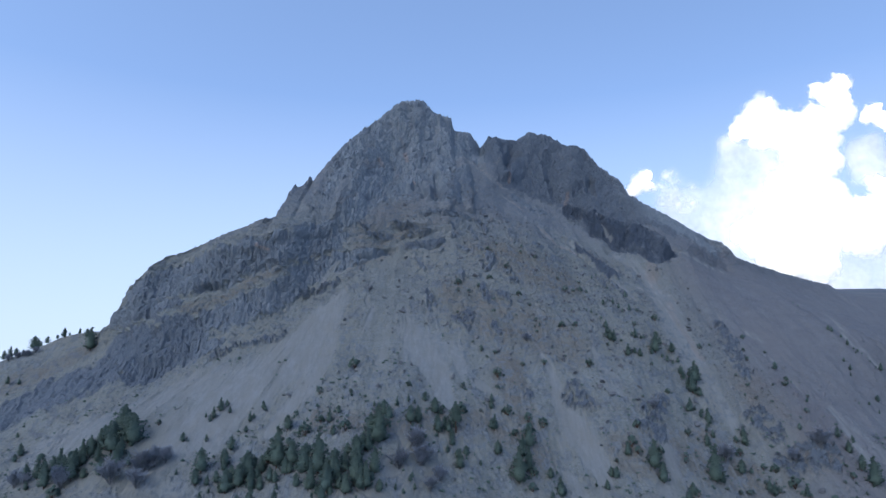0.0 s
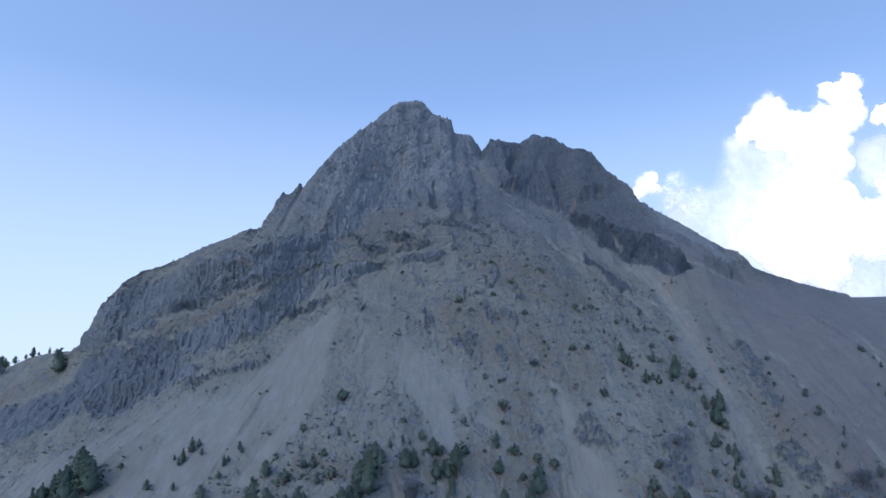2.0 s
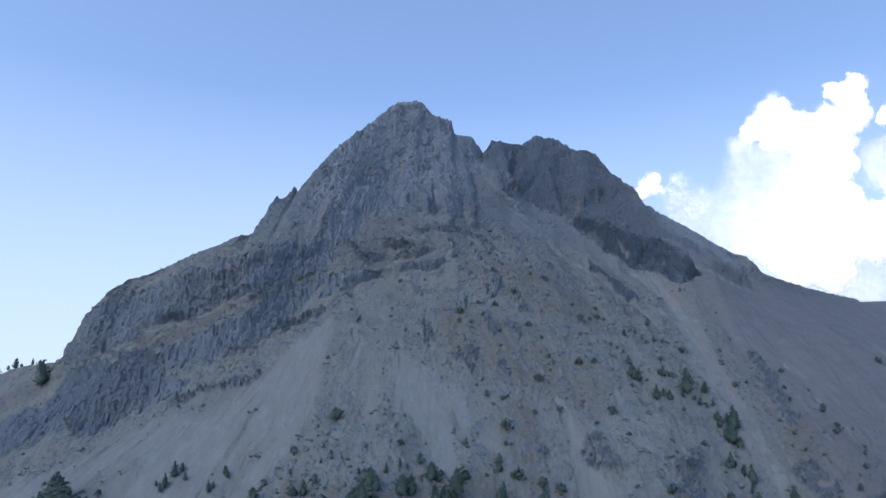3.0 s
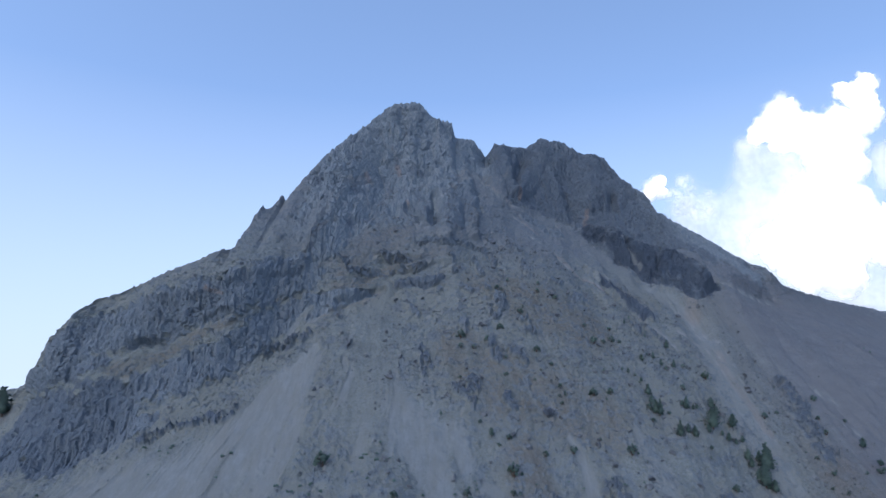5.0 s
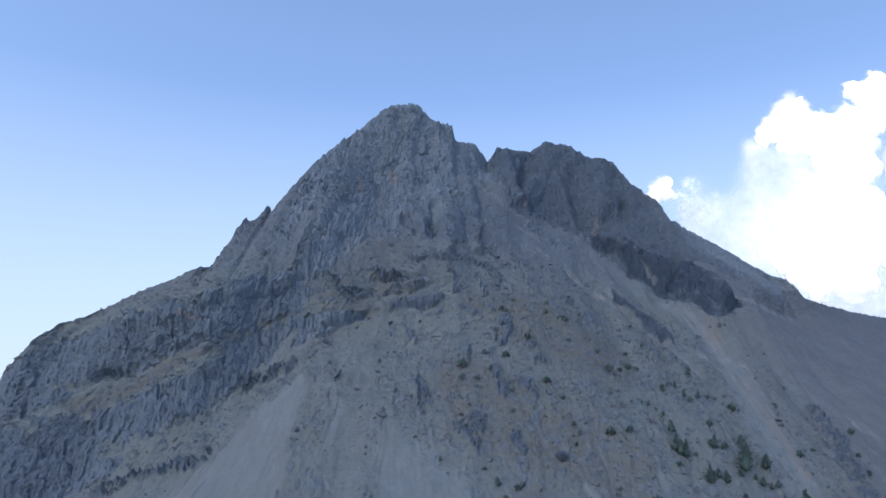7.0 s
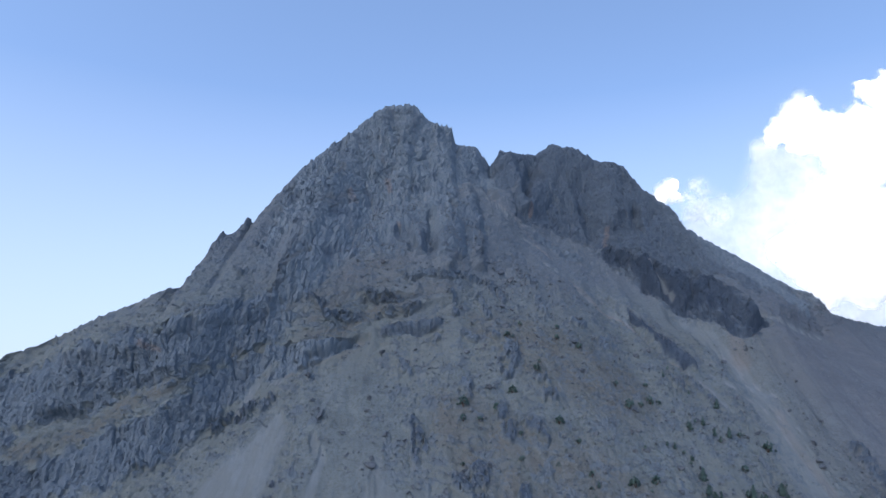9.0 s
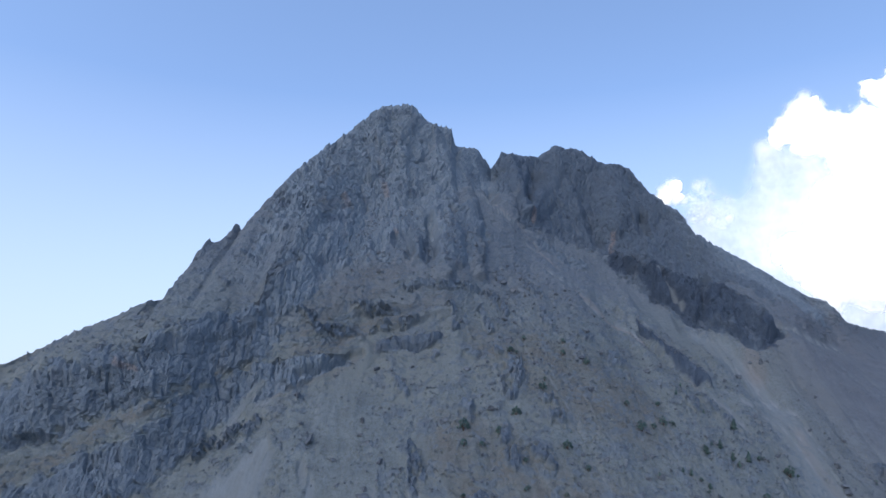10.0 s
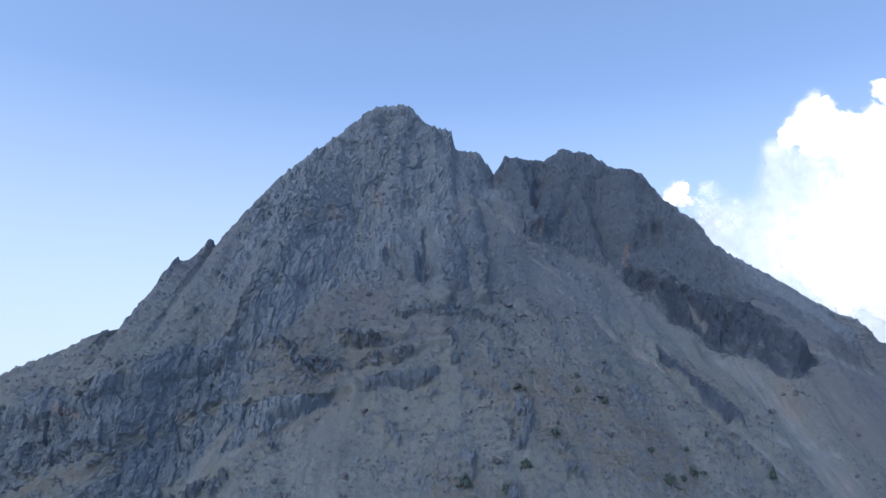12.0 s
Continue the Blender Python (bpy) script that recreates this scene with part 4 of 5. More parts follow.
def ground_at(x, y):
    """The height of the ground at a place: the lowest of the cells round it that are filled."""
    i, j = int(math.floor(x - TABLE_X)), int(math.floor(y - TABLE_Y))
    for reach in (0, 1, 2, 4):
        part_ = table[max(0, i - reach):i + reach + 1, max(0, j - reach):j + reach + 1]
        good = part_[part_ > -1.0e8]
        if good.size:
            return float(good.mean())
    return 0.0


def cover_at(x, y):
    return table_cover[int(np.clip(x - TABLE_X, 0, 599)), int(np.clip(y - TABLE_Y, 0, 599))]

# ---- things ----
def part(name, bm, material, parent, label=""):
    me = bpy.data.meshes.new(name)
    bm.to_mesh(me)
    bm.free()
    me.materials.append(material)
    ob = new(name, me)
    ob.parent = parent
    return tagged(ob, label)


def soften(ob, tall):
    """Needles face outwards from the crown's heart, so that it shades as one soft mass."""
    me = ob.data
    me.polygons.foreach_set("use_smooth", np.ones(len(me.polygons), bool))
    out = [Vector((v.co.x, v.co.y, 0.7 * (v.co.z - 0.35 * tall))) + Vector((0, 0, 0.1 * tall)) for v in me.vertices]
    me.normals_split_custom_set_from_vertices([o.normalized() for o in out])
    return ob


def cone_between(bm, a, b, r0, r1, sides=6):
    a, b = Vector(a), Vector(b)
    turn = (b - a).to_track_quat("Z", "Y").to_matrix().to_4x4()
    bmesh.ops.create_cone(bm, cap_ends=True, segments=sides, radius1=r0, radius2=r1, depth=(b - a).length,
                          matrix=Matrix.Translation((a + b) / 2) @ turn)


def clump(bm, at, size, rng, flat=0.6):
    """A ragged clump of needles: a jittered lump with spikes."""
    tips = []
    for d in ((1, 0, 0), (0, 1, 0), (-1, 0, 0), (0, -1, 0), (0, 0, 1), (0, 0, -1)):
        k = size * rng.uniform(0.6, 1.35)
        j = [rng.uniform(-0.35, 0.35) * size for _ in range(3)]
        tips.append(bm.verts.new((at[0] + d[0] * k + j[0], at[1] + d[1] * k + j[1], at[2] + (d[2] * k + j[2]) * flat)))
    for i, j, k in ((0, 1, 4), (1, 2, 4), (2, 3, 4), (3, 0, 4), (1, 0, 5), (2, 1, 5), (3, 2, 5), (0, 3, 5)):
        bm.faces.new((tips[i], tips[j], tips[k]))


def make_pine(seed, tall, wide, bare, peak):
    """A pine: tapered trunk with limbs, and a crown of many ragged clumps. bare: the share of trunk below the crown; peak: how pointed."""
    rng = random.Random(seed)
    tree = new("pine_tree")
    lean = (rng.uniform(-0.03, 0.03) * tall, rng.uniform(-0.03, 0.03) * tall)
    bm = bmesh.new()
    cone_between(bm, (0, 0, -0.8), (lean[0] * 0.5, lean[1] * 0.5, tall * 0.5), tall * 0.026, tall * 0.017, 7)
    cone_between(bm, (lean[0] * 0.5, lean[1] * 0.5, tall * 0.49), (lean[0], lean[1], tall * 0.97), tall * 0.017, tall * 0.004, 6)
    leaves = bmesh.new()
    whorls = 12
    for k in range(whorls):
        f = bare + (0.97 - bare) * k / (whorls - 1)
        body = (1 - ((f - bare) / (1 - bare)) ** peak) * (0.55 + 0.45 * min(1.0, (f - bare) / 0.12 + 0.2))
        reach = wide * tall * max(0.05, body) * rng.uniform(0.7, 1.15)
        arms = 7 if reach > 0.12 * tall else 5
        turn = rng.uniform(0, 6.28)
        for a in range(arms):
            if rng.random() < 0.12:
                continue
            ang = turn + a * 6.28 / arms + rng.uniform(-0.35, 0.35)
            r = reach * rng.uniform(0.65, 1.2)
            z0, z1 = f * tall, f * tall + r * rng.uniform(-0.05, 0.35)
            ox, oy = lean[0] * f, lean[1] * f
            tip = (ox + r * math.cos(ang), oy + r * math.sin(ang), z1)
            if k % 2 == 0 and a % 2 == 0:
                cone_between(bm, (ox, oy, z0), tip, tall * 0.006, tall * 0.002, 4)
            for s in (0.58, 0.82, 1.05) if r > 0.1 * tall else (0.6, 1.0):
                clump(leaves, (ox + (tip[0] - ox) * s + rng.uniform(-0.03, 0.03) * tall, oy + (tip[1] - oy) * s + rng.uniform(-0.03, 0.03) * tall,
                               z0 + (z1 - z0) * s + rng.uniform(-0.05, 0.05) * tall), tall * rng.uniform(0.03, 0.06), rng, 0.75)
    clump(leaves, (lean[0], lean[1], tall * 0.98), tall * 0.03, rng, 1.6)
    rings = []
    for k in range(7):   # the dense heart of the crown
        f = bare + (0.93 - bare) * k / 6
        r = 0.56 * wide * tall * max(0.05, 1 - ((f - bare) / (1 - bare)) ** peak) * (0.6 if k == 0 else 1.0)
        rings.append([leaves.verts.new((lean[0] * f + r * rng.uniform(0.8, 1.15) * math.cos(a * 0.785), lean[1] * f + r * rng.uniform(0.8, 1.15) * math.sin(a * 0.785), f * tall + rng.uniform(-0.02, 0.02) * tall)) for a in range(8)])
    for low_ring, high_ring in zip(rings, rings[1:]):
        for a in range(8):
            leaves.faces.new((low_ring[a], low_ring[a - 7], high_ring[a - 7], high_ring[a]))
    part("trunk", bm, BARK, tree, "reddish-brown bark")
    soften(part("crown", leaves, NEEDLE, tree, "dark green needles"), tall)
    tagged(tree, "dark green pine growing on the stony slope", "tree", "pines on the slope")
    return tree


def make_bare_bush(seed, tall):
    """A leafless grey bush: many thin forking stems from one foot."""
    rng = random.Random(seed)
    bush = new("bare_bush")
    bm, tw = bmesh.new(), bmesh.new()
    for k in range(14):
        ang, tilt = rng.uniform(0, 6.28), rng.uniform(0.05, 0.95)
        d = Vector((math.cos(ang) * tilt, math.sin(ang) * tilt, 1.0)).normalized()
        top = d * tall * rng.uniform(0.5, 0.85)
        cone_between(bm, (0, 0, -0.3), top, tall * 0.016, tall * 0.006, 4)
        for s in range(24):
            at = top * rng.uniform(0.3, 1.0)
            way = (d + Vector((rng.uniform(-1.2, 1.2), rng.uniform(-1.2, 1.2), rng.uniform(-0.2, 0.8)))).normalized()
            side = way.orthogonal().normalized() * tall * 0.011
            end = at + way * tall * rng.uniform(0.14, 0.34)
            for lift in (side, way.cross(side)):
                tw.faces.new([tw.verts.new(c) for c in (at - lift, at + lift, end)])
            for f in range(5):
                a2 = at.lerp(end, rng.uniform(0.3, 1.0))
                w2 = (way + Vector((rng.uniform(-1, 1), rng.uniform(-1, 1), rng.uniform(-0.5, 1)))).normalized() * tall * rng.uniform(0.08, 0.17)
                s2 = w2.orthogonal().normalized() * tall * 0.013
                tw.faces.new([tw.verts.new(c) for c in (a2 - s2, a2 + s2, a2 + w2)])
    part("stem", bm, GREY_BARK, bush, "grey-brown stems")
    part("twig_crown", tw, TWIG, bush, "bare grey twigs")
    tagged(bush, "leafless grey bush among the pines on the slope", "bush", "bare bushes")
    return bush


def make_shrub(seed, tall):
    """A low dark shrub: short stem and a dome of clumps."""
    rng = random.Random(seed)
    bush = new("shrub")
    bm, leaves = bmesh.new(), bmesh.new()
    for k in range(4):
        ang = k * 1.57 + rng.uniform(-0.4, 0.4)
        cone_between(bm, (0, 0, -0.3), (0.35 * tall * math.cos(ang), 0.35 * tall * math.sin(ang), 0.55 * tall), 0.05 * tall, 0.02 * tall, 4)
    for k in range(46):
        ang, h = rng.uniform(0, 6.28), rng.random()
        r = 0.62 * tall * math.sqrt(max(0.02, 1 - h * h)) * rng.uniform(0.5, 1.05)
        clump(leaves, (r * math.cos(ang), r * math.sin(ang), (0.12 + 0.82 * h) * tall), tall * rng.uniform(0.09, 0.17), rng, 0.8)
    part("stem", bm, BARK, bush)
    soften(part("foliage", leaves, NEEDLE, bush, "dull green foliage"), tall)
    tagged(bush, "low dull-green shrub on the stony slope", "shrub", "low shrubs")
    return bush


def make_boulder(seed):
    """An angular block, about one metre across, cut by a few planes."""
    rng = random.Random(seed)
    bm = bmesh.new()
    bmesh.ops.create_icosphere(bm, subdivisions=2, radius=0.62)
    for v in bm.verts:
        v.co *= rng.uniform(0.85, 1.15)
    for k in range(7):
        d = Vector((rng.gauss(0, 1), rng.gauss(0, 1), rng.gauss(0, 0.8))).normalized()
        cut_at = rng.uniform(0.16, 0.36)
        for v in bm.verts:
            over = v.co.dot(d) - cut_at
            if over > 0:
                v.co -= d * over
    for v in bm.verts:
        v.co += Vector((rng.uniform(-1, 1), rng.uniform(-1, 1), rng.uniform(-1, 1))) * 0.035
        v.co.z *= 0.8
    me = bpy.data.meshes.new("boulder")
    bm.to_mesh(me)
    bm.free()
    me.materials.append(BOULDER)
    return me


SKYLINE_PINES = [
    (-217, 317, 3.7), (-214, 317, 4.6), (-211, 317, 3.2), (-207, 316, 2.7), (-202, 316, 5.4), (-200, 316, 3.6), (-198, 315, 4), (-195, 315, 3.6), (-189, 313, 2.2),
    (-186, 313, 6.6), (-182, 311, 3), (-176, 309, 3.4), (-169, 303, 4.2), (-162, 294, 8.1),
]
WEST_PINES = [
    (-193.3, 287, 4.6), (-188.8, 287.8, 3.7), (-149, 232.6, 5.9), (-156.9, 242, 1.8), (-107.1, 200, 8.4), (-110.6, 198.7, 8.4), (-100.3, 199, 8.2), (-96.6, 201.5, 8.2), (-99.1, 191.3, 6.6),
    (-115.3, 198.9, 7.8), (-123.1, 201.2, 6.5), (-95.6, 195.4, 6.7), (-108.4, 198.6, 8.3), (-106.5, 206.6, 7.1), (-103, 206.9, 6.4), (-94.6, 200.2, 8.4), (-100, 205.4, 8.4), (-95.4, 193.2, 7.3),
    (-102.6, 196.4, 5.4), (-116.1, 197, 8.4), (-112.7, 196.6, 7), (-109.3, 195.5, 7.6), (-107, 201.9, 5.6), (-120.7, 200.1, 5.7), (-72.5, 212.7, 4.8), (-73.6, 209.4, 4.1), (-74.2, 208, 3),
    (-71.1, 214.1, 3.5), (-58.5, 212, 3.4), (-61.3, 207.4, 3.3), (-61.1, 203.1, 3.3), (-57.6, 211.1, 2.7), (-60.6, 208.9, 2.7),
]
MIDDLE_PINES = [
    (-63.3, 196.6, 5.7), (-63.2, 191.8, 6.3), (-69.2, 189.2, 6.2), (-65.7, 184.6, 3.7), (-79.5, 200.7, 2.7), (-72.1, 200, 2.9), (-75.9, 188.5, 1.9), (-47.5, 200.3, 4.1), (-46.1, 206, 2.6),
    (-35, 201.2, 4.4), (-32.7, 204.4, 2.3), (-29.9, 212.1, 2.4), (-32.7, 211.8, 1.6), (-18.4, 203.5, 4.4), (-21.8, 206.9, 2.6), (-14.7, 207.8, 3.2), (-11.2, 210, 2.6), (-16.6, 201.8, 3.8),
    (-5.9, 215, 2.9), (-2.7, 210.9, 4.6), (-0.8, 211.9, 3.9), (-7.9, 204.3, 7), (-10.1, 202.7, 5), (-1.4, 203.3, 7.6), (-34.9, 189.7, 3.4), (-32.7, 194.5, 2.5),
]
GROVE_PINES = [
    (-60.1, 188.1, 7.4), (-55.5, 187.3, 8.5), (-51.7, 188.7, 7.9), (-47, 186.8, 8.4), (-63.7, 186.2, 6.1), (-54.5, 190.6, 6.2), (-42.5, 186.2, 7.7), (-50.5, 191.8, 5.5), (-56.7, 184.3, 7.2),
    (-52.9, 182.9, 8.3), (-43.8, 183.3, 8.2), (-47.6, 182.1, 7.1), (-38.2, 181.6, 8.7), (-34.2, 181.1, 8.1), (-35, 175.8, 9), (-29.4, 178.1, 9), (-27, 180.7, 8.6), (-24.1, 183.4, 7.5),
    (-21.3, 186.1, 8.2), (-18.8, 190.7, 8.4), (-21.2, 192.8, 7.2), (-22.6, 187.3, 5.9), (-27.3, 174.3, 6.7), (-23.3, 176.8, 6.7), (-30.6, 174.5, 7.8), (-39.3, 177.6, 6.8), (-59.9, 183, 7.2),
    (-38.1, 188.1, 3.6), (-32.5, 173.9, 5.2), (-25.3, 172.9, 6.2), (-22, 178.2, 5.6), (-18.6, 179.9, 5.4), (-20.3, 175, 5.3), (-31.2, 177.2, 5.4), (-24.9, 181.4, 5.6),
    (-8.5, 183.8, 3.1), (-10.6, 178.3, 2.8), (-7.7, 181.1, 2.8), (-12.7, 178.7, 2.6), (-62, 172, 6), (-56, 175, 6.3), (-50, 172, 6.8), (-44, 174, 6.2), (-39, 170, 6.4), (-47, 167, 6),
    (-33, 168, 6.8), (-28, 166.5, 6.5), (-22, 168, 6), (-68, 176, 5), (-54, 167, 6),
]
EAST_PINES = [
    (4.1, 206.1, 8.3), (1.8, 204.9, 7), (0.6, 205.6, 6.4), (2.8, 200, 5.6), (7, 199.8, 3.7), (16.5, 220.8, 5.7), (16.7, 212.3, 6.5), (16.9, 203.4, 6.9), (22.7, 212.3, 3.3),
    (24.9, 206.9, 9), (26.5, 203, 8.9), (23, 201.8, 6.9), (5, 194, 4.2), (11.3, 197.7, 3.1), (32.9, 202.3, 3.8), (35.2, 198.6, 4.4), (67.6, 211.1, 6.8), (52.6, 207, 5.9),
    (50.1, 202.6, 5.2), (60.3, 214.4, 3.4), (78.2, 208.2, 6.9), (90.1, 219, 8.7), (103.1, 228.1, 5.4), (104.4, 235.2, 3.9), (110.3, 238.9, 4.8), (96.3, 232.5, 4.6), (94.3, 234.6, 3.9),
    (98.1, 241.8, 3.2), (106.6, 229, 3.9),
]
FAR_EAST_PINES = [
    (111.2, 223.1, 6.1), (121.8, 222.6, 5.5), (146.1, 236.9, 7.6), (147.1, 231.8, 8.4), (147.2, 225.9, 7.4), (180.8, 285.6, 3.7), (186, 307.5, 4.4), (141.8, 275, 3.8), (142.5, 254.3, 3.2),
    (141.9, 267.1, 2.6), (137.2, 239.3, 3.4), (184.6, 275.8, 3.2), (186.8, 337.4, 1.9), (187.1, 306.7, 2.9),
    (188.9, 302.6, 1.9), (189.8, 299.9, 2.2), (191.6, 298.7, 2.2), (192.5, 297.2, 1.8), (193.4, 296, 1.6), (196.1, 294.8, 1.6), (197, 292.7, 2), (198.8, 292.3, 2.8), (179, 283.1, 2.3),
    (141, 264.5, 1.8), (148.1, 243.4, 2.1), (150.2, 240.9, 2.2), (170, 265.6, 2), (179, 267.3, 2.1), (175.4, 267.4, 1.8),
]
RIB_PINES = [
    (70.4, 263.4, 5.3), (74.2, 256.6, 5.1), (79.7, 258.9, 4.6), (88.1, 265.7, 5.9), (97.3, 271.9, 6.0), (92.3, 264.3, 3.7), (85.5, 262.2, 2.9), (96.9, 265.1, 3.2), (96.0, 260.1, 5.1),
    (99.8, 261.1, 4.4), (101.1, 259.0, 4.8), (85.1, 270.6, 2.7), (80.9, 268.4, 2.4), (93.1, 274.9, 4.2), (69.6, 271.8, 2.2), (68.7, 266.2, 2.4), (72.9, 287.0, 3.0), (79.7, 287.0, 3.0),
    (80.1, 305.9, 1.6), (72.9, 308.0, 2.0), (76.7, 314.3, 1.7), (65.4, 279.6, 2.0), (63.3, 279.5, 1.7), (75.9, 291.2, 1.5), (78.4, 291.7, 1.5), (87.2, 302.1, 1.9), (85.1, 289.6, 1.8),
    (97.7, 253.5, 4.6), (100.2, 253, 3.2), (93.1, 245.1, 3), (97.7, 245.7, 2.6), (99, 243.9, 3.5), (96, 238.3, 2.5), (107, 240.1, 2.3), (110.7, 241.7, 2.3),
    (56.1, 276.0, 1.7), (69.2, 277.5, 1.4), (39.8, 262.1, 1.8), (14.6, 243.0, 2.1), (-0.1, 247.4, 1.7),
]
BARE_WEST = [
    (-211.4, 312.3, 4.1), (-206, 310.9, 4), (-199.7, 307.9, 4.4), (-201.2, 308.1, 3.5), (-195.9, 308, 3.5), (-85.3, 188.6, 7.7), (-83.3, 191.1, 6.4), (-84.5, 183.2, 6.2), (-80.6, 192.2, 5.1),
    (-131, 203.1, 5.9), (-126.2, 200.8, 4.4), (-110.2, 191.3, 6.8), (-92.9, 185.4, 7.7), (-12.4, 185.9, 7), (-8.2, 194, 6), (-5.7, 190.1, 7.1), (-7.3, 193.1, 4.9), (-6.4, 188.6, 4.2), (-1, 187.9, 5.4), (-3.5, 183, 4.6),
]
BARE_EAST = [
    (97.8, 228.8, 6.9), (134.6, 233.8, 8.2), (33.2, 254.1, 3.9), (123.8, 232.1, 4.8), (75.7, 233.2, 4.5),
]

def steep(x, y):
    """Whether the ground breaks off near a place."""
    i, j = int(x - TABLE_X), int(y - TABLE_Y)
    near = table[i - 1:i + 2, j - 1:j + 2]
    near = near[near > -1.0e8]
    return near.size < 5 or float(near.max() - near.min()) > 3.0


def place(x, y, sink, turn, scale):
    return Matrix.LocRotScale((x, y, ground_at(x, y) - sink), Euler((0, 0, turn)), (scale, scale, scale))


PINE_TALL = 8.0
pines = [make_pine(11, PINE_TALL, 0.34, 0.04, 1.6), make_pine(12, PINE_TALL, 0.38, 0.05, 2.0), make_pine(13, PINE_TALL, 0.30, 0.04, 1.3),
         make_pine(14, PINE_TALL, 0.42, 0.08, 2.4), make_pine(15, PINE_TALL, 0.36, 0.05, 1.8), make_pine(16, PINE_TALL, 0.46, 0.04, 2.2)]
tall_pine = make_pine(17, PINE_TALL, 0.30, 0.36, 1.8)
rng = random.Random(5)
used = set()
for stand in (SKYLINE_PINES, WEST_PINES, MIDDLE_PINES, GROVE_PINES, EAST_PINES, FAR_EAST_PINES, RIB_PINES):
    for k, (x, y, tall) in enumerate(stand):
        kind = tall_pine if (stand is EAST_PINES and k == 0) else pines[rng.randrange(len(pines))]
        m = place(x, y, 0.1, rng.uniform(0, 6.28), tall / PINE_TALL * (1.2 if stand is SKYLINE_PINES else 1.05 if stand is GROVE_PINES else 1.35 if stand is RIB_PINES else 1.05 if stand in (EAST_PINES, FAR_EAST_PINES) else 1.3))
        if kind.name in used:
            copy_thing(kind, m)
        else:
            kind.matrix_basis = m
            used.add(kind.name)
        # young trees close by
        if stand is SKYLINE_PINES or (stand is RIB_PINES and tall < 2.4):
            continue
        close = stand is RIB_PINES   # the trees on the rib stand in a tight row
        for _ in range(1 if close or stand in (GROVE_PINES, EAST_PINES) or (stand is WEST_PINES and tall > 5) else int(rng.random() < 0.35)):
            dx, dy = (rng.uniform(-2.8, 2.2), rng.uniform(-2.4, 2.0)) if close else (rng.uniform(-6, 4), rng.uniform(-5, 4))
            copy_thing(pines[rng.randrange(len(pines))] if len(used) > 3 else kind,
                       place(x + dx, y + dy, 0.1, rng.uniform(0, 6.28), tall / PINE_TALL * (rng.uniform(0.8, 1.45) if close else rng.uniform(0.4, 0.95))))

bushes = [make_bare_bush(31, 4.0), make_bare_bush(32, 4.0), make_bare_bush(33, 4.0)]
for k, (x, y, tall) in enumerate(BARE_WEST + BARE_EAST):
    m = place(x, y, 0.1, rng.uniform(0, 6.28), tall / 4.0 * 0.95)
    if k < 3:
        bushes[k].matrix_basis = m
    else:
        copy_thing(bushes[k % 3], m)

# low shrubs on the turf of the middle face and the foot
shrubs = [make_shrub(41, 1.5), make_shrub(42, 1.5), make_shrub(43, 1.5)]
count = 0
while count < 220:
    if count % 2 == 0:
        x, y = rng.uniform(-150, 170), rng.uniform(185, 235)
    else:
        x, y = rng.uniform(5, 150), rng.uniform(215, 310)
    rock, scree, turf, _ = cover_at(x, y)
    if rock > 0.4 or scree > 0.25 or rng.random() > 0.35 + turf:
        continue
    m = place(x, y, 0.05, rng.uniform(0, 6.28), rng.uniform(0.45, 1.25) * (1.4 if count % 2 == 0 else 1.0))
    if count < 3:
        shrubs[count].matrix_basis = m
    else:
        copy_thing(shrubs[count % 3], m)
    count += 1

# boulders lying on the face
blocks = [make_boulder(61 + k) for k in range(7)]
count = 0
while count < 280:
    x, y = rng.uniform(-60, 130), rng.uniform(215, 345)
    rock, scree, turf, _ = cover_at(x, y)
    if scree > 0.3 or rock > 0.7 or steep(x, y) or (x < -45 and ground_at(x, y) > 164):
        continue
    size = 0.9 + 1.9 * rng.random() ** 2.5
    b = new("boulder", blocks[rng.randrange(7)])
    b.matrix_basis = Matrix.LocRotScale((x, y, ground_at(x, y) + 0.08 * size), Euler((rng.uniform(-0.5, 0.5), rng.uniform(-0.5, 0.5), rng.uniform(0, 6.28))),
                                        (size * rng.uniform(0.8, 1.4), size, size * rng.uniform(0.7, 1.1)))
    tagged(b, "angular grey boulder lying on the grassy slope", "boulder", "boulders on the face")
    count += 1


def scatter_mesh(name, material, spots, build):
    """Many small pieces joined in one mesh."""
    verts, faces = [], []
    for spot_ in spots:
        build(verts, faces, *spot_)
    me = bpy.data.meshes.new(name)
    me.from_pydata(verts, [], faces)
    me.materials.append(material)
    return new(name, me)


def tuft(verts, faces, x, y, z, size, r):
    """A tussock: seven blades leaning out from one foot."""
    for k in range(7):
        ang, out = k * 0.9 + r.uniform(-0.3, 0.3), r.uniform(0.25, 0.7) * size
        n0, c, s = len(verts), math.cos(ang), math.sin(ang)
        verts.extend([(x - s * 0.13 * size, y + c * 0.13 * size, z - 0.15), (x + s * 0.13 * size, y - c * 0.13 * size, z - 0.15),
                      (x + c * out, y + s * out, z + size * r.uniform(0.5, 0.95))])
        faces.append((n0, n0 + 1, n0 + 2))


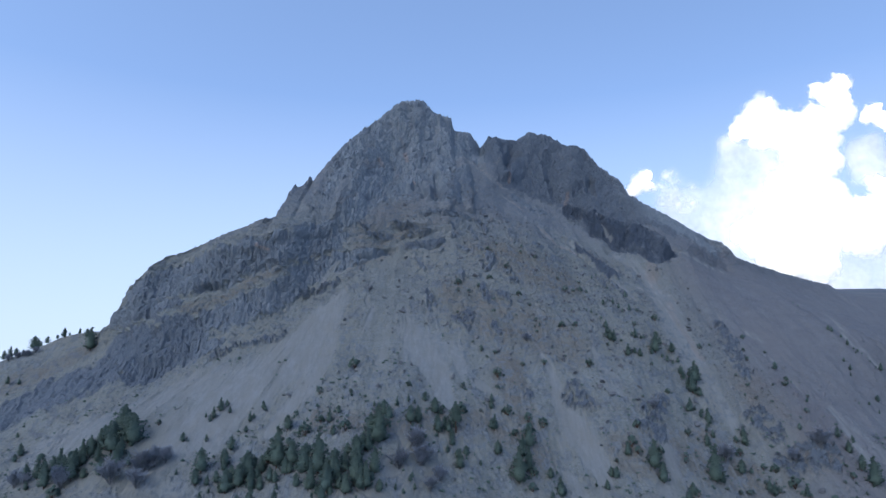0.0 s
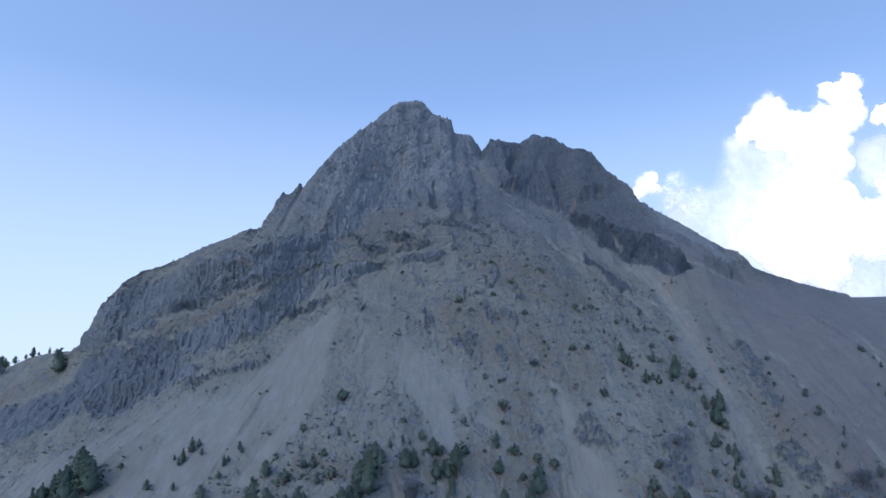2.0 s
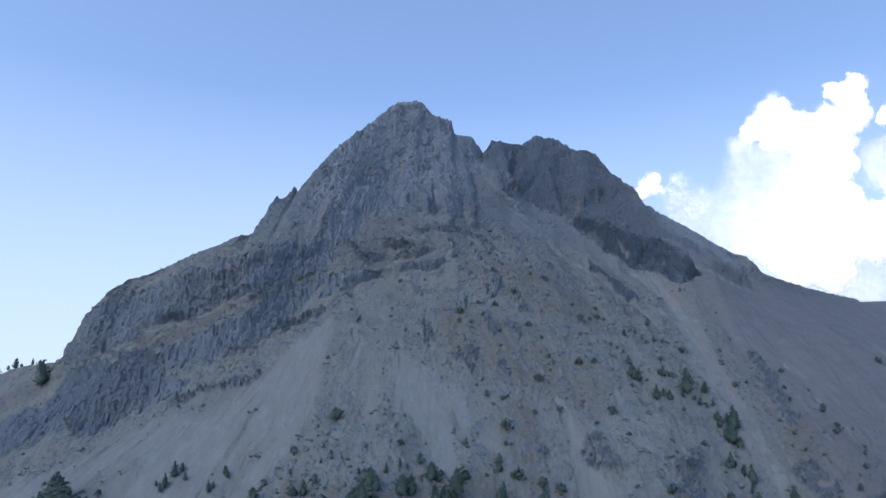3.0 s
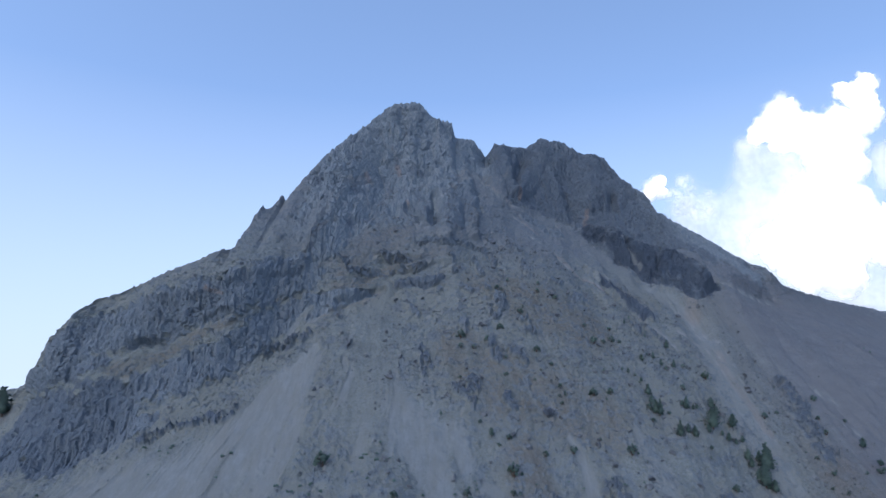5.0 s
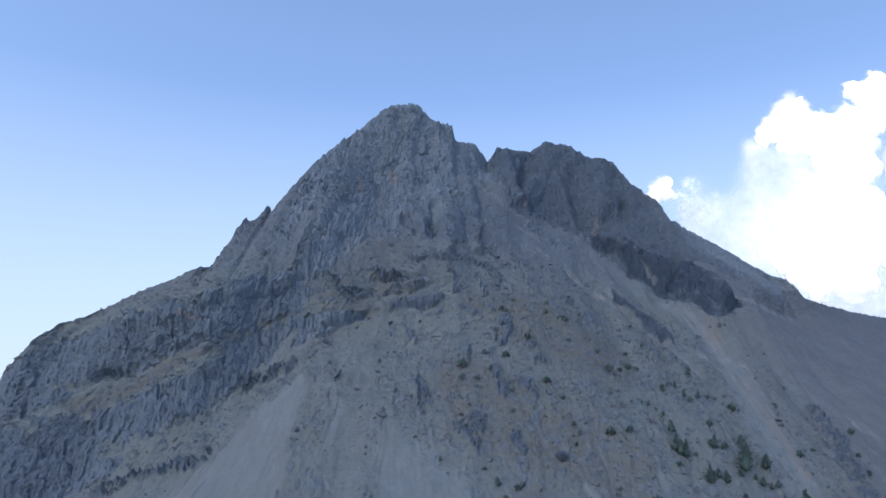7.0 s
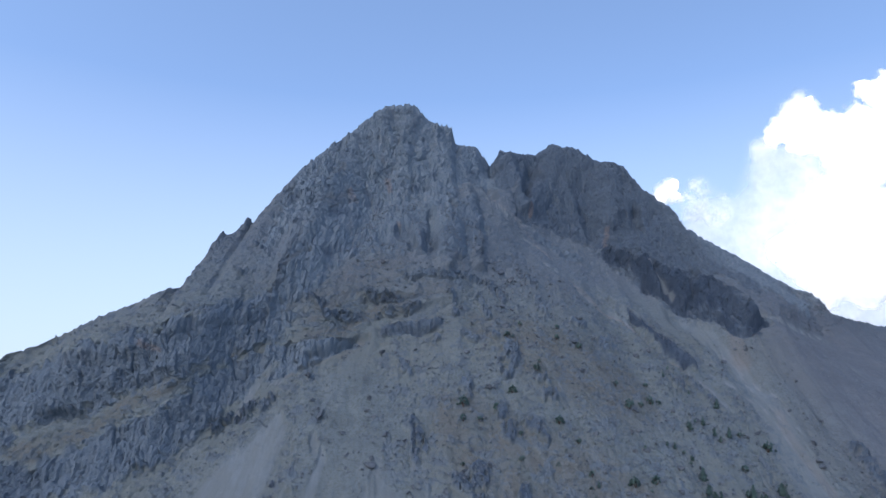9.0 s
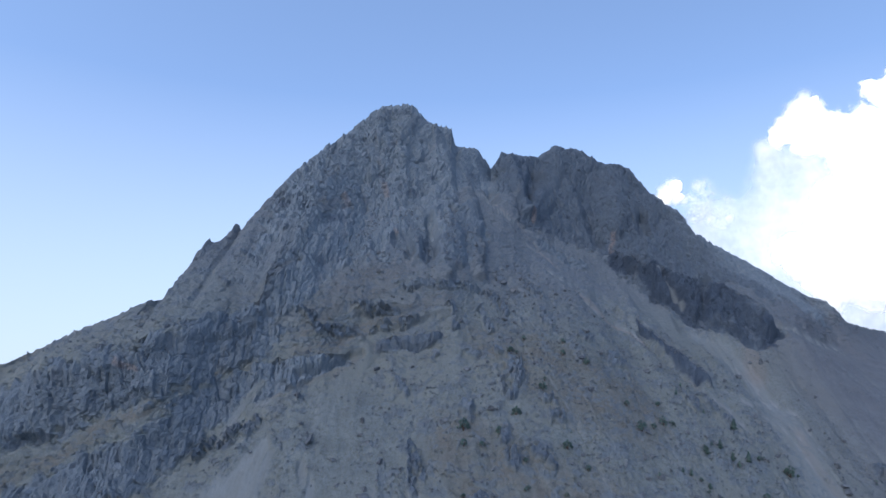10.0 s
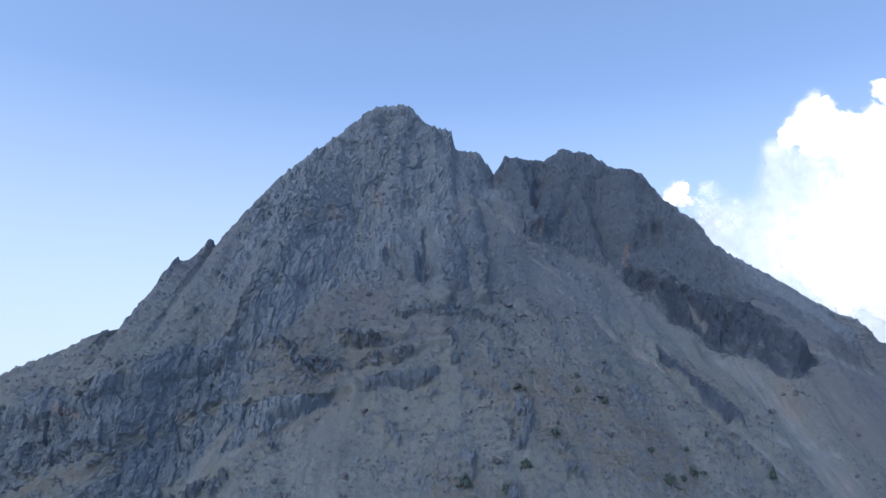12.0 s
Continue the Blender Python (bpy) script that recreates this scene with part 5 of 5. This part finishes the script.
def stone(verts, faces, x, y, z, size, r):
    """A small broken stone: a jittered box corner up."""
    n0 = len(verts)
    for d in ((1, 0, 0), (0, 1, 0), (-1, 0, 0), (0, -1, 0), (0, 0, 0.9), (0, 0, -0.6)):
        verts.append((x + size * (d[0] * r.uniform(0.4, 0.8) + r.uniform(-0.2, 0.2)), y + size * (d[1] * r.uniform(0.4, 0.8) + r.uniform(-0.2, 0.2)),
                      z + size * (d[2] * r.uniform(0.5, 0.9))))
    faces.extend([(n0 + i, n0 + j, n0 + k) for i, j, k in ((0, 1, 4), (1, 2, 4), (2, 3, 4), (3, 0, 4), (1, 0, 5), (2, 1, 5), (3, 2, 5), (0, 3, 5))])


def spread(n, test, sizes, seed):
    r, out = random.Random(seed), []
    while len(out) < n:
        x, y = (r.uniform(-160, 190), r.uniform(190, 345)) if r.random() < 0.4 else (r.uniform(-90, 130), r.uniform(250, 350))
        rock, scree, turf, _ = cover_at(x, y)
        if test(rock, scree, turf, r) and not steep(x, y) and not (-105 < x < -45 and ground_at(x, y) > 164):
            out.append((x, y, ground_at(x, y), r.uniform(*sizes), r))
    return out


tagged(scatter_mesh("bunchgrass", TUFT, spread(5000, lambda k, s, t, r: k < 0.4 and s < 0.2 and r.random() < 0.25 + t, (0.25, 0.5), 71), tuft),
       "dry grey-green bunchgrass tufts on the slope", "grass", kind="stuff")
tagged(scatter_mesh("rubble", BOULDER, spread(8000, lambda k, s, t, r: s < 0.3 and r.random() < 0.2 + 0.8 * k, (0.15, 0.65), 72), stone),
       "loose grey stones strewn over the slope", "rubble", kind="stuff")

def undergrowth(verts, faces, x, y, z, size, r):
    """A knee-high dark bush: three jittered lumps."""
    for k in range(3):
        stone(verts, faces, x + r.uniform(-0.5, 0.5) * size, y + r.uniform(-0.5, 0.5) * size, z + 0.25 * size, size * r.uniform(0.5, 0.9), r)


def foot_spots(n, seed):
    """Places near the foot of the slope, thickest lowest down."""
    r, out = random.Random(seed), []
    while len(out) < n:
        x = r.uniform(-160, 180)
        y = 183 + 50 * r.random() ** 1.8 + 0.12 * abs(x)
        rock, scree, turf, _ = cover_at(x, y)
        if scree < 0.3 and layers(np.array(x / 14), np.array(y / 14), 3, 44) > r.uniform(-0.3, 0.5):
            out.append((x, y, ground_at(x, y), r.uniform(0.35, 1.0), r))
    return out


tagged(scatter_mesh("undergrowth", NEEDLE, foot_spots(1000, 73), undergrowth), "low dark undergrowth between the pines at the slope's foot", "bushes", kind="stuff")

# ---- clouds behind the eastern shoulder: x, y, z, radius ----
TOWER_PUFFS = [
    (482, 898, 477, 28), (459, 907, 454, 25), (502, 902, 460, 25), (479, 911, 440, 24), (441, 906, 444, 16), (604, 901, 524, 20),
    (586, 910, 509, 22), (609, 905, 498, 17), (568, 900, 513, 15), (597, 909, 473, 25), (560, 904, 470, 24), (530, 899, 459, 23),
    (567, 908, 436, 33), (520, 903, 426, 27), (535, 898, 393, 37), (572, 907, 396, 24), (509, 902, 355, 35), (551, 911, 354, 42),
    (579, 906, 348, 22), (499, 901, 308, 41), (545, 910, 302, 50), (593, 905, 313, 33), (459, 900, 281, 32), (437, 909, 288, 20),
    (500, 904, 257, 41), (545, 899, 251, 35), (454, 908, 301, 21),
]
EAST_PUFFS = [
    (649, 898, 480, 15), (640, 907, 470, 12), (662, 902, 469, 16), (681, 911, 463, 21), (648, 906, 365, 20), (619, 901, 332, 19),
    (649, 910, 321, 34), (600, 905, 291, 32), (623, 900, 283, 28), (681, 909, 319, 50),
]
SMALL_PUFFS = [
    (300, 898, 377, 12), (290, 907, 366, 14), (305, 902, 363, 9), (281, 911, 357, 11),
]
WISP_PUFFS = [
    (336, 898, 350, 14), (326, 907, 342, 12), (372, 902, 361, 7), (318, 911, 358, 12), (357, 906, 338, 17), (339, 901, 375, 15),
]
VEIL_PUFFS = [
    (643, 950, 239, 42), (614, 950, 249, 34), (666, 950, 258, 42), (591, 950, 271, 34),
    (500, 950, 410, 45), (511, 950, 382, 43), (462, 950, 382, 43), (668, 950, 410, 35),
    (463, 943, 406, 36), (481, 952, 365, 48), (427, 947, 344, 37), (393, 956, 337, 32), (450, 951, 442, 18), (658, 946, 425, 30),
    (680, 955, 441, 21), (650, 950, 247, 40), (596, 945, 283, 21), (690, 951, 225, 42), (655, 948, 212, 36), (618, 952, 222, 30),
    (400, 953, 300, 60), (440, 947, 268, 60), (372, 951, 332, 46), (480, 949, 228, 60), (540, 953, 200, 60), (600, 946, 190, 60),
]


def unit_ball(fineness):
    bm = bmesh.new()
    bmesh.ops.create_icosphere(bm, subdivisions=fineness, radius=1.0)
    dirs = np.array([v.co[:] for v in bm.verts])
    faces = [[v.index for v in f.verts] for f in bm.faces]
    bm.free()
    return dirs, faces


BALL = unit_ball(4)


def make_cloud(puffs, label, seed):
    """Cumulus: billows, each one skin swollen by smaller lumps and roughened like a cauliflower."""
    r = random.Random(seed)
    cloud = tagged(new("cumulus_cloud"), label, "cloud", "clouds behind the mountain")
    for x, y, z, rad in puffs:
        dirs, faces = BALL
        reach = np.full(len(dirs), 0.95)
        for k in range(34):
            d = Vector((r.gauss(0, 1), r.gauss(-0.2, 1), r.gauss(0.2, 1))).normalized() * r.uniform(0.72, 0.98)
            size, along = r.uniform(0.14, 0.34), dirs @ np.array(d[:])
            inside_ = size ** 2 - d.length_squared + along ** 2
            reach = np.maximum(reach, np.where((inside_ > 0) & (along > 0), along + np.sqrt(np.maximum(inside_, 0)), 0))
        skin = []
        for d, k in zip(dirs, reach):
            p = Vector((x + d[0] * rad, y + d[1] * rad, z + d[2] * rad))
            k *= 0.62   # the dense core; its soft rim is the mist round it
            k *= 0.88 + 0.32 * abs(noise.noise(p * 0.04)) + 0.12 * abs(noise.noise(p * 0.10)) + 0.06 * abs(noise.noise(p * 0.23))
            skin.append((x + d[0] * rad * k, y + d[1] * rad * k, z + d[2] * rad * k))
        me = bpy.data.meshes.new("billow")
        me.from_pydata(skin, [], faces)
        me.polygons.foreach_set("use_smooth", np.ones(len(me.polygons), bool))
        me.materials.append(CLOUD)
        billow = new("billow", me)
        billow.parent = cloud
    return cloud


def make_veil(puffs, label, thick, material, rim=0.8, fine=90, curl=0.0, cloud=None):
    """A torn sheet of cloud, full along its middle and fading out at its rim. rim: the share of each puff's radius over which it fades."""
    x0, x1 = min(p[0] - 1.5 * p[3] for p in puffs), max(p[0] + 1.5 * p[3] for p in puffs)
    z0, z1 = min(p[2] - 1.5 * p[3] for p in puffs), max(p[2] + 1.5 * p[3] for p in puffs)
    y0 = sum(p[1] for p in puffs) / len(puffs)
    U, W = np.meshgrid(np.linspace(x0, x1, fine), np.linspace(z0, z1, fine))
    # billowing rim: round lumps, large and small
    Uw = U + curl * (6 * layers(U / 26, W / 26, 3, 96) + 2.5 * layers(U / 8, W / 8, 2, 97))
    Ww = W - curl * (6 * layers(U / 26 + 7, W / 26, 3, 98) + 2.5 * layers(U / 8, W / 8 + 5, 2, 99))
    D = np.zeros(U.shape)
    for x, y, z, rad in puffs:
        gap = np.hypot(Uw - x, Ww - z) / rad
        D = 1 - (1 - D) * (1 - step(1.0 + 0.45 * rim, 1.0 - 0.8 * rim, gap))
    edge = np.minimum(np.minimum(U - x0, x1 - U), np.minimum(W - z0, z1 - W))
    D = np.clip(D, 0, 1) * step(0, 12, edge) * thick
    Yv = y0 + 9 * layers(U / 40, W / 40, 3, 95)
    idx = np.arange(fine * fine).reshape(fine, fine)
    me = bpy.data.meshes.new("cloud_veil")
    me.from_pydata(np.stack([U, Yv, W], -1).reshape(-1, 3).tolist(), [], np.stack([idx[:-1, :-1], idx[:-1, 1:], idx[1:, 1:], idx[1:, :-1]], -1).reshape(-1, 4).tolist())
    at = me.attributes.new("fullness", "FLOAT", "POINT")
    at.data.foreach_set("value", D.reshape(-1).astype(np.float32))
    me.polygons.foreach_set("use_smooth", np.ones(len(me.polygons), bool))
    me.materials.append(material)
    if cloud:
        veil = new("mist_rim", me)
        veil.parent = cloud
        return tagged(veil, label)
    return tagged(new("cloud_veil", me), label, "cloud", "clouds behind the mountain")


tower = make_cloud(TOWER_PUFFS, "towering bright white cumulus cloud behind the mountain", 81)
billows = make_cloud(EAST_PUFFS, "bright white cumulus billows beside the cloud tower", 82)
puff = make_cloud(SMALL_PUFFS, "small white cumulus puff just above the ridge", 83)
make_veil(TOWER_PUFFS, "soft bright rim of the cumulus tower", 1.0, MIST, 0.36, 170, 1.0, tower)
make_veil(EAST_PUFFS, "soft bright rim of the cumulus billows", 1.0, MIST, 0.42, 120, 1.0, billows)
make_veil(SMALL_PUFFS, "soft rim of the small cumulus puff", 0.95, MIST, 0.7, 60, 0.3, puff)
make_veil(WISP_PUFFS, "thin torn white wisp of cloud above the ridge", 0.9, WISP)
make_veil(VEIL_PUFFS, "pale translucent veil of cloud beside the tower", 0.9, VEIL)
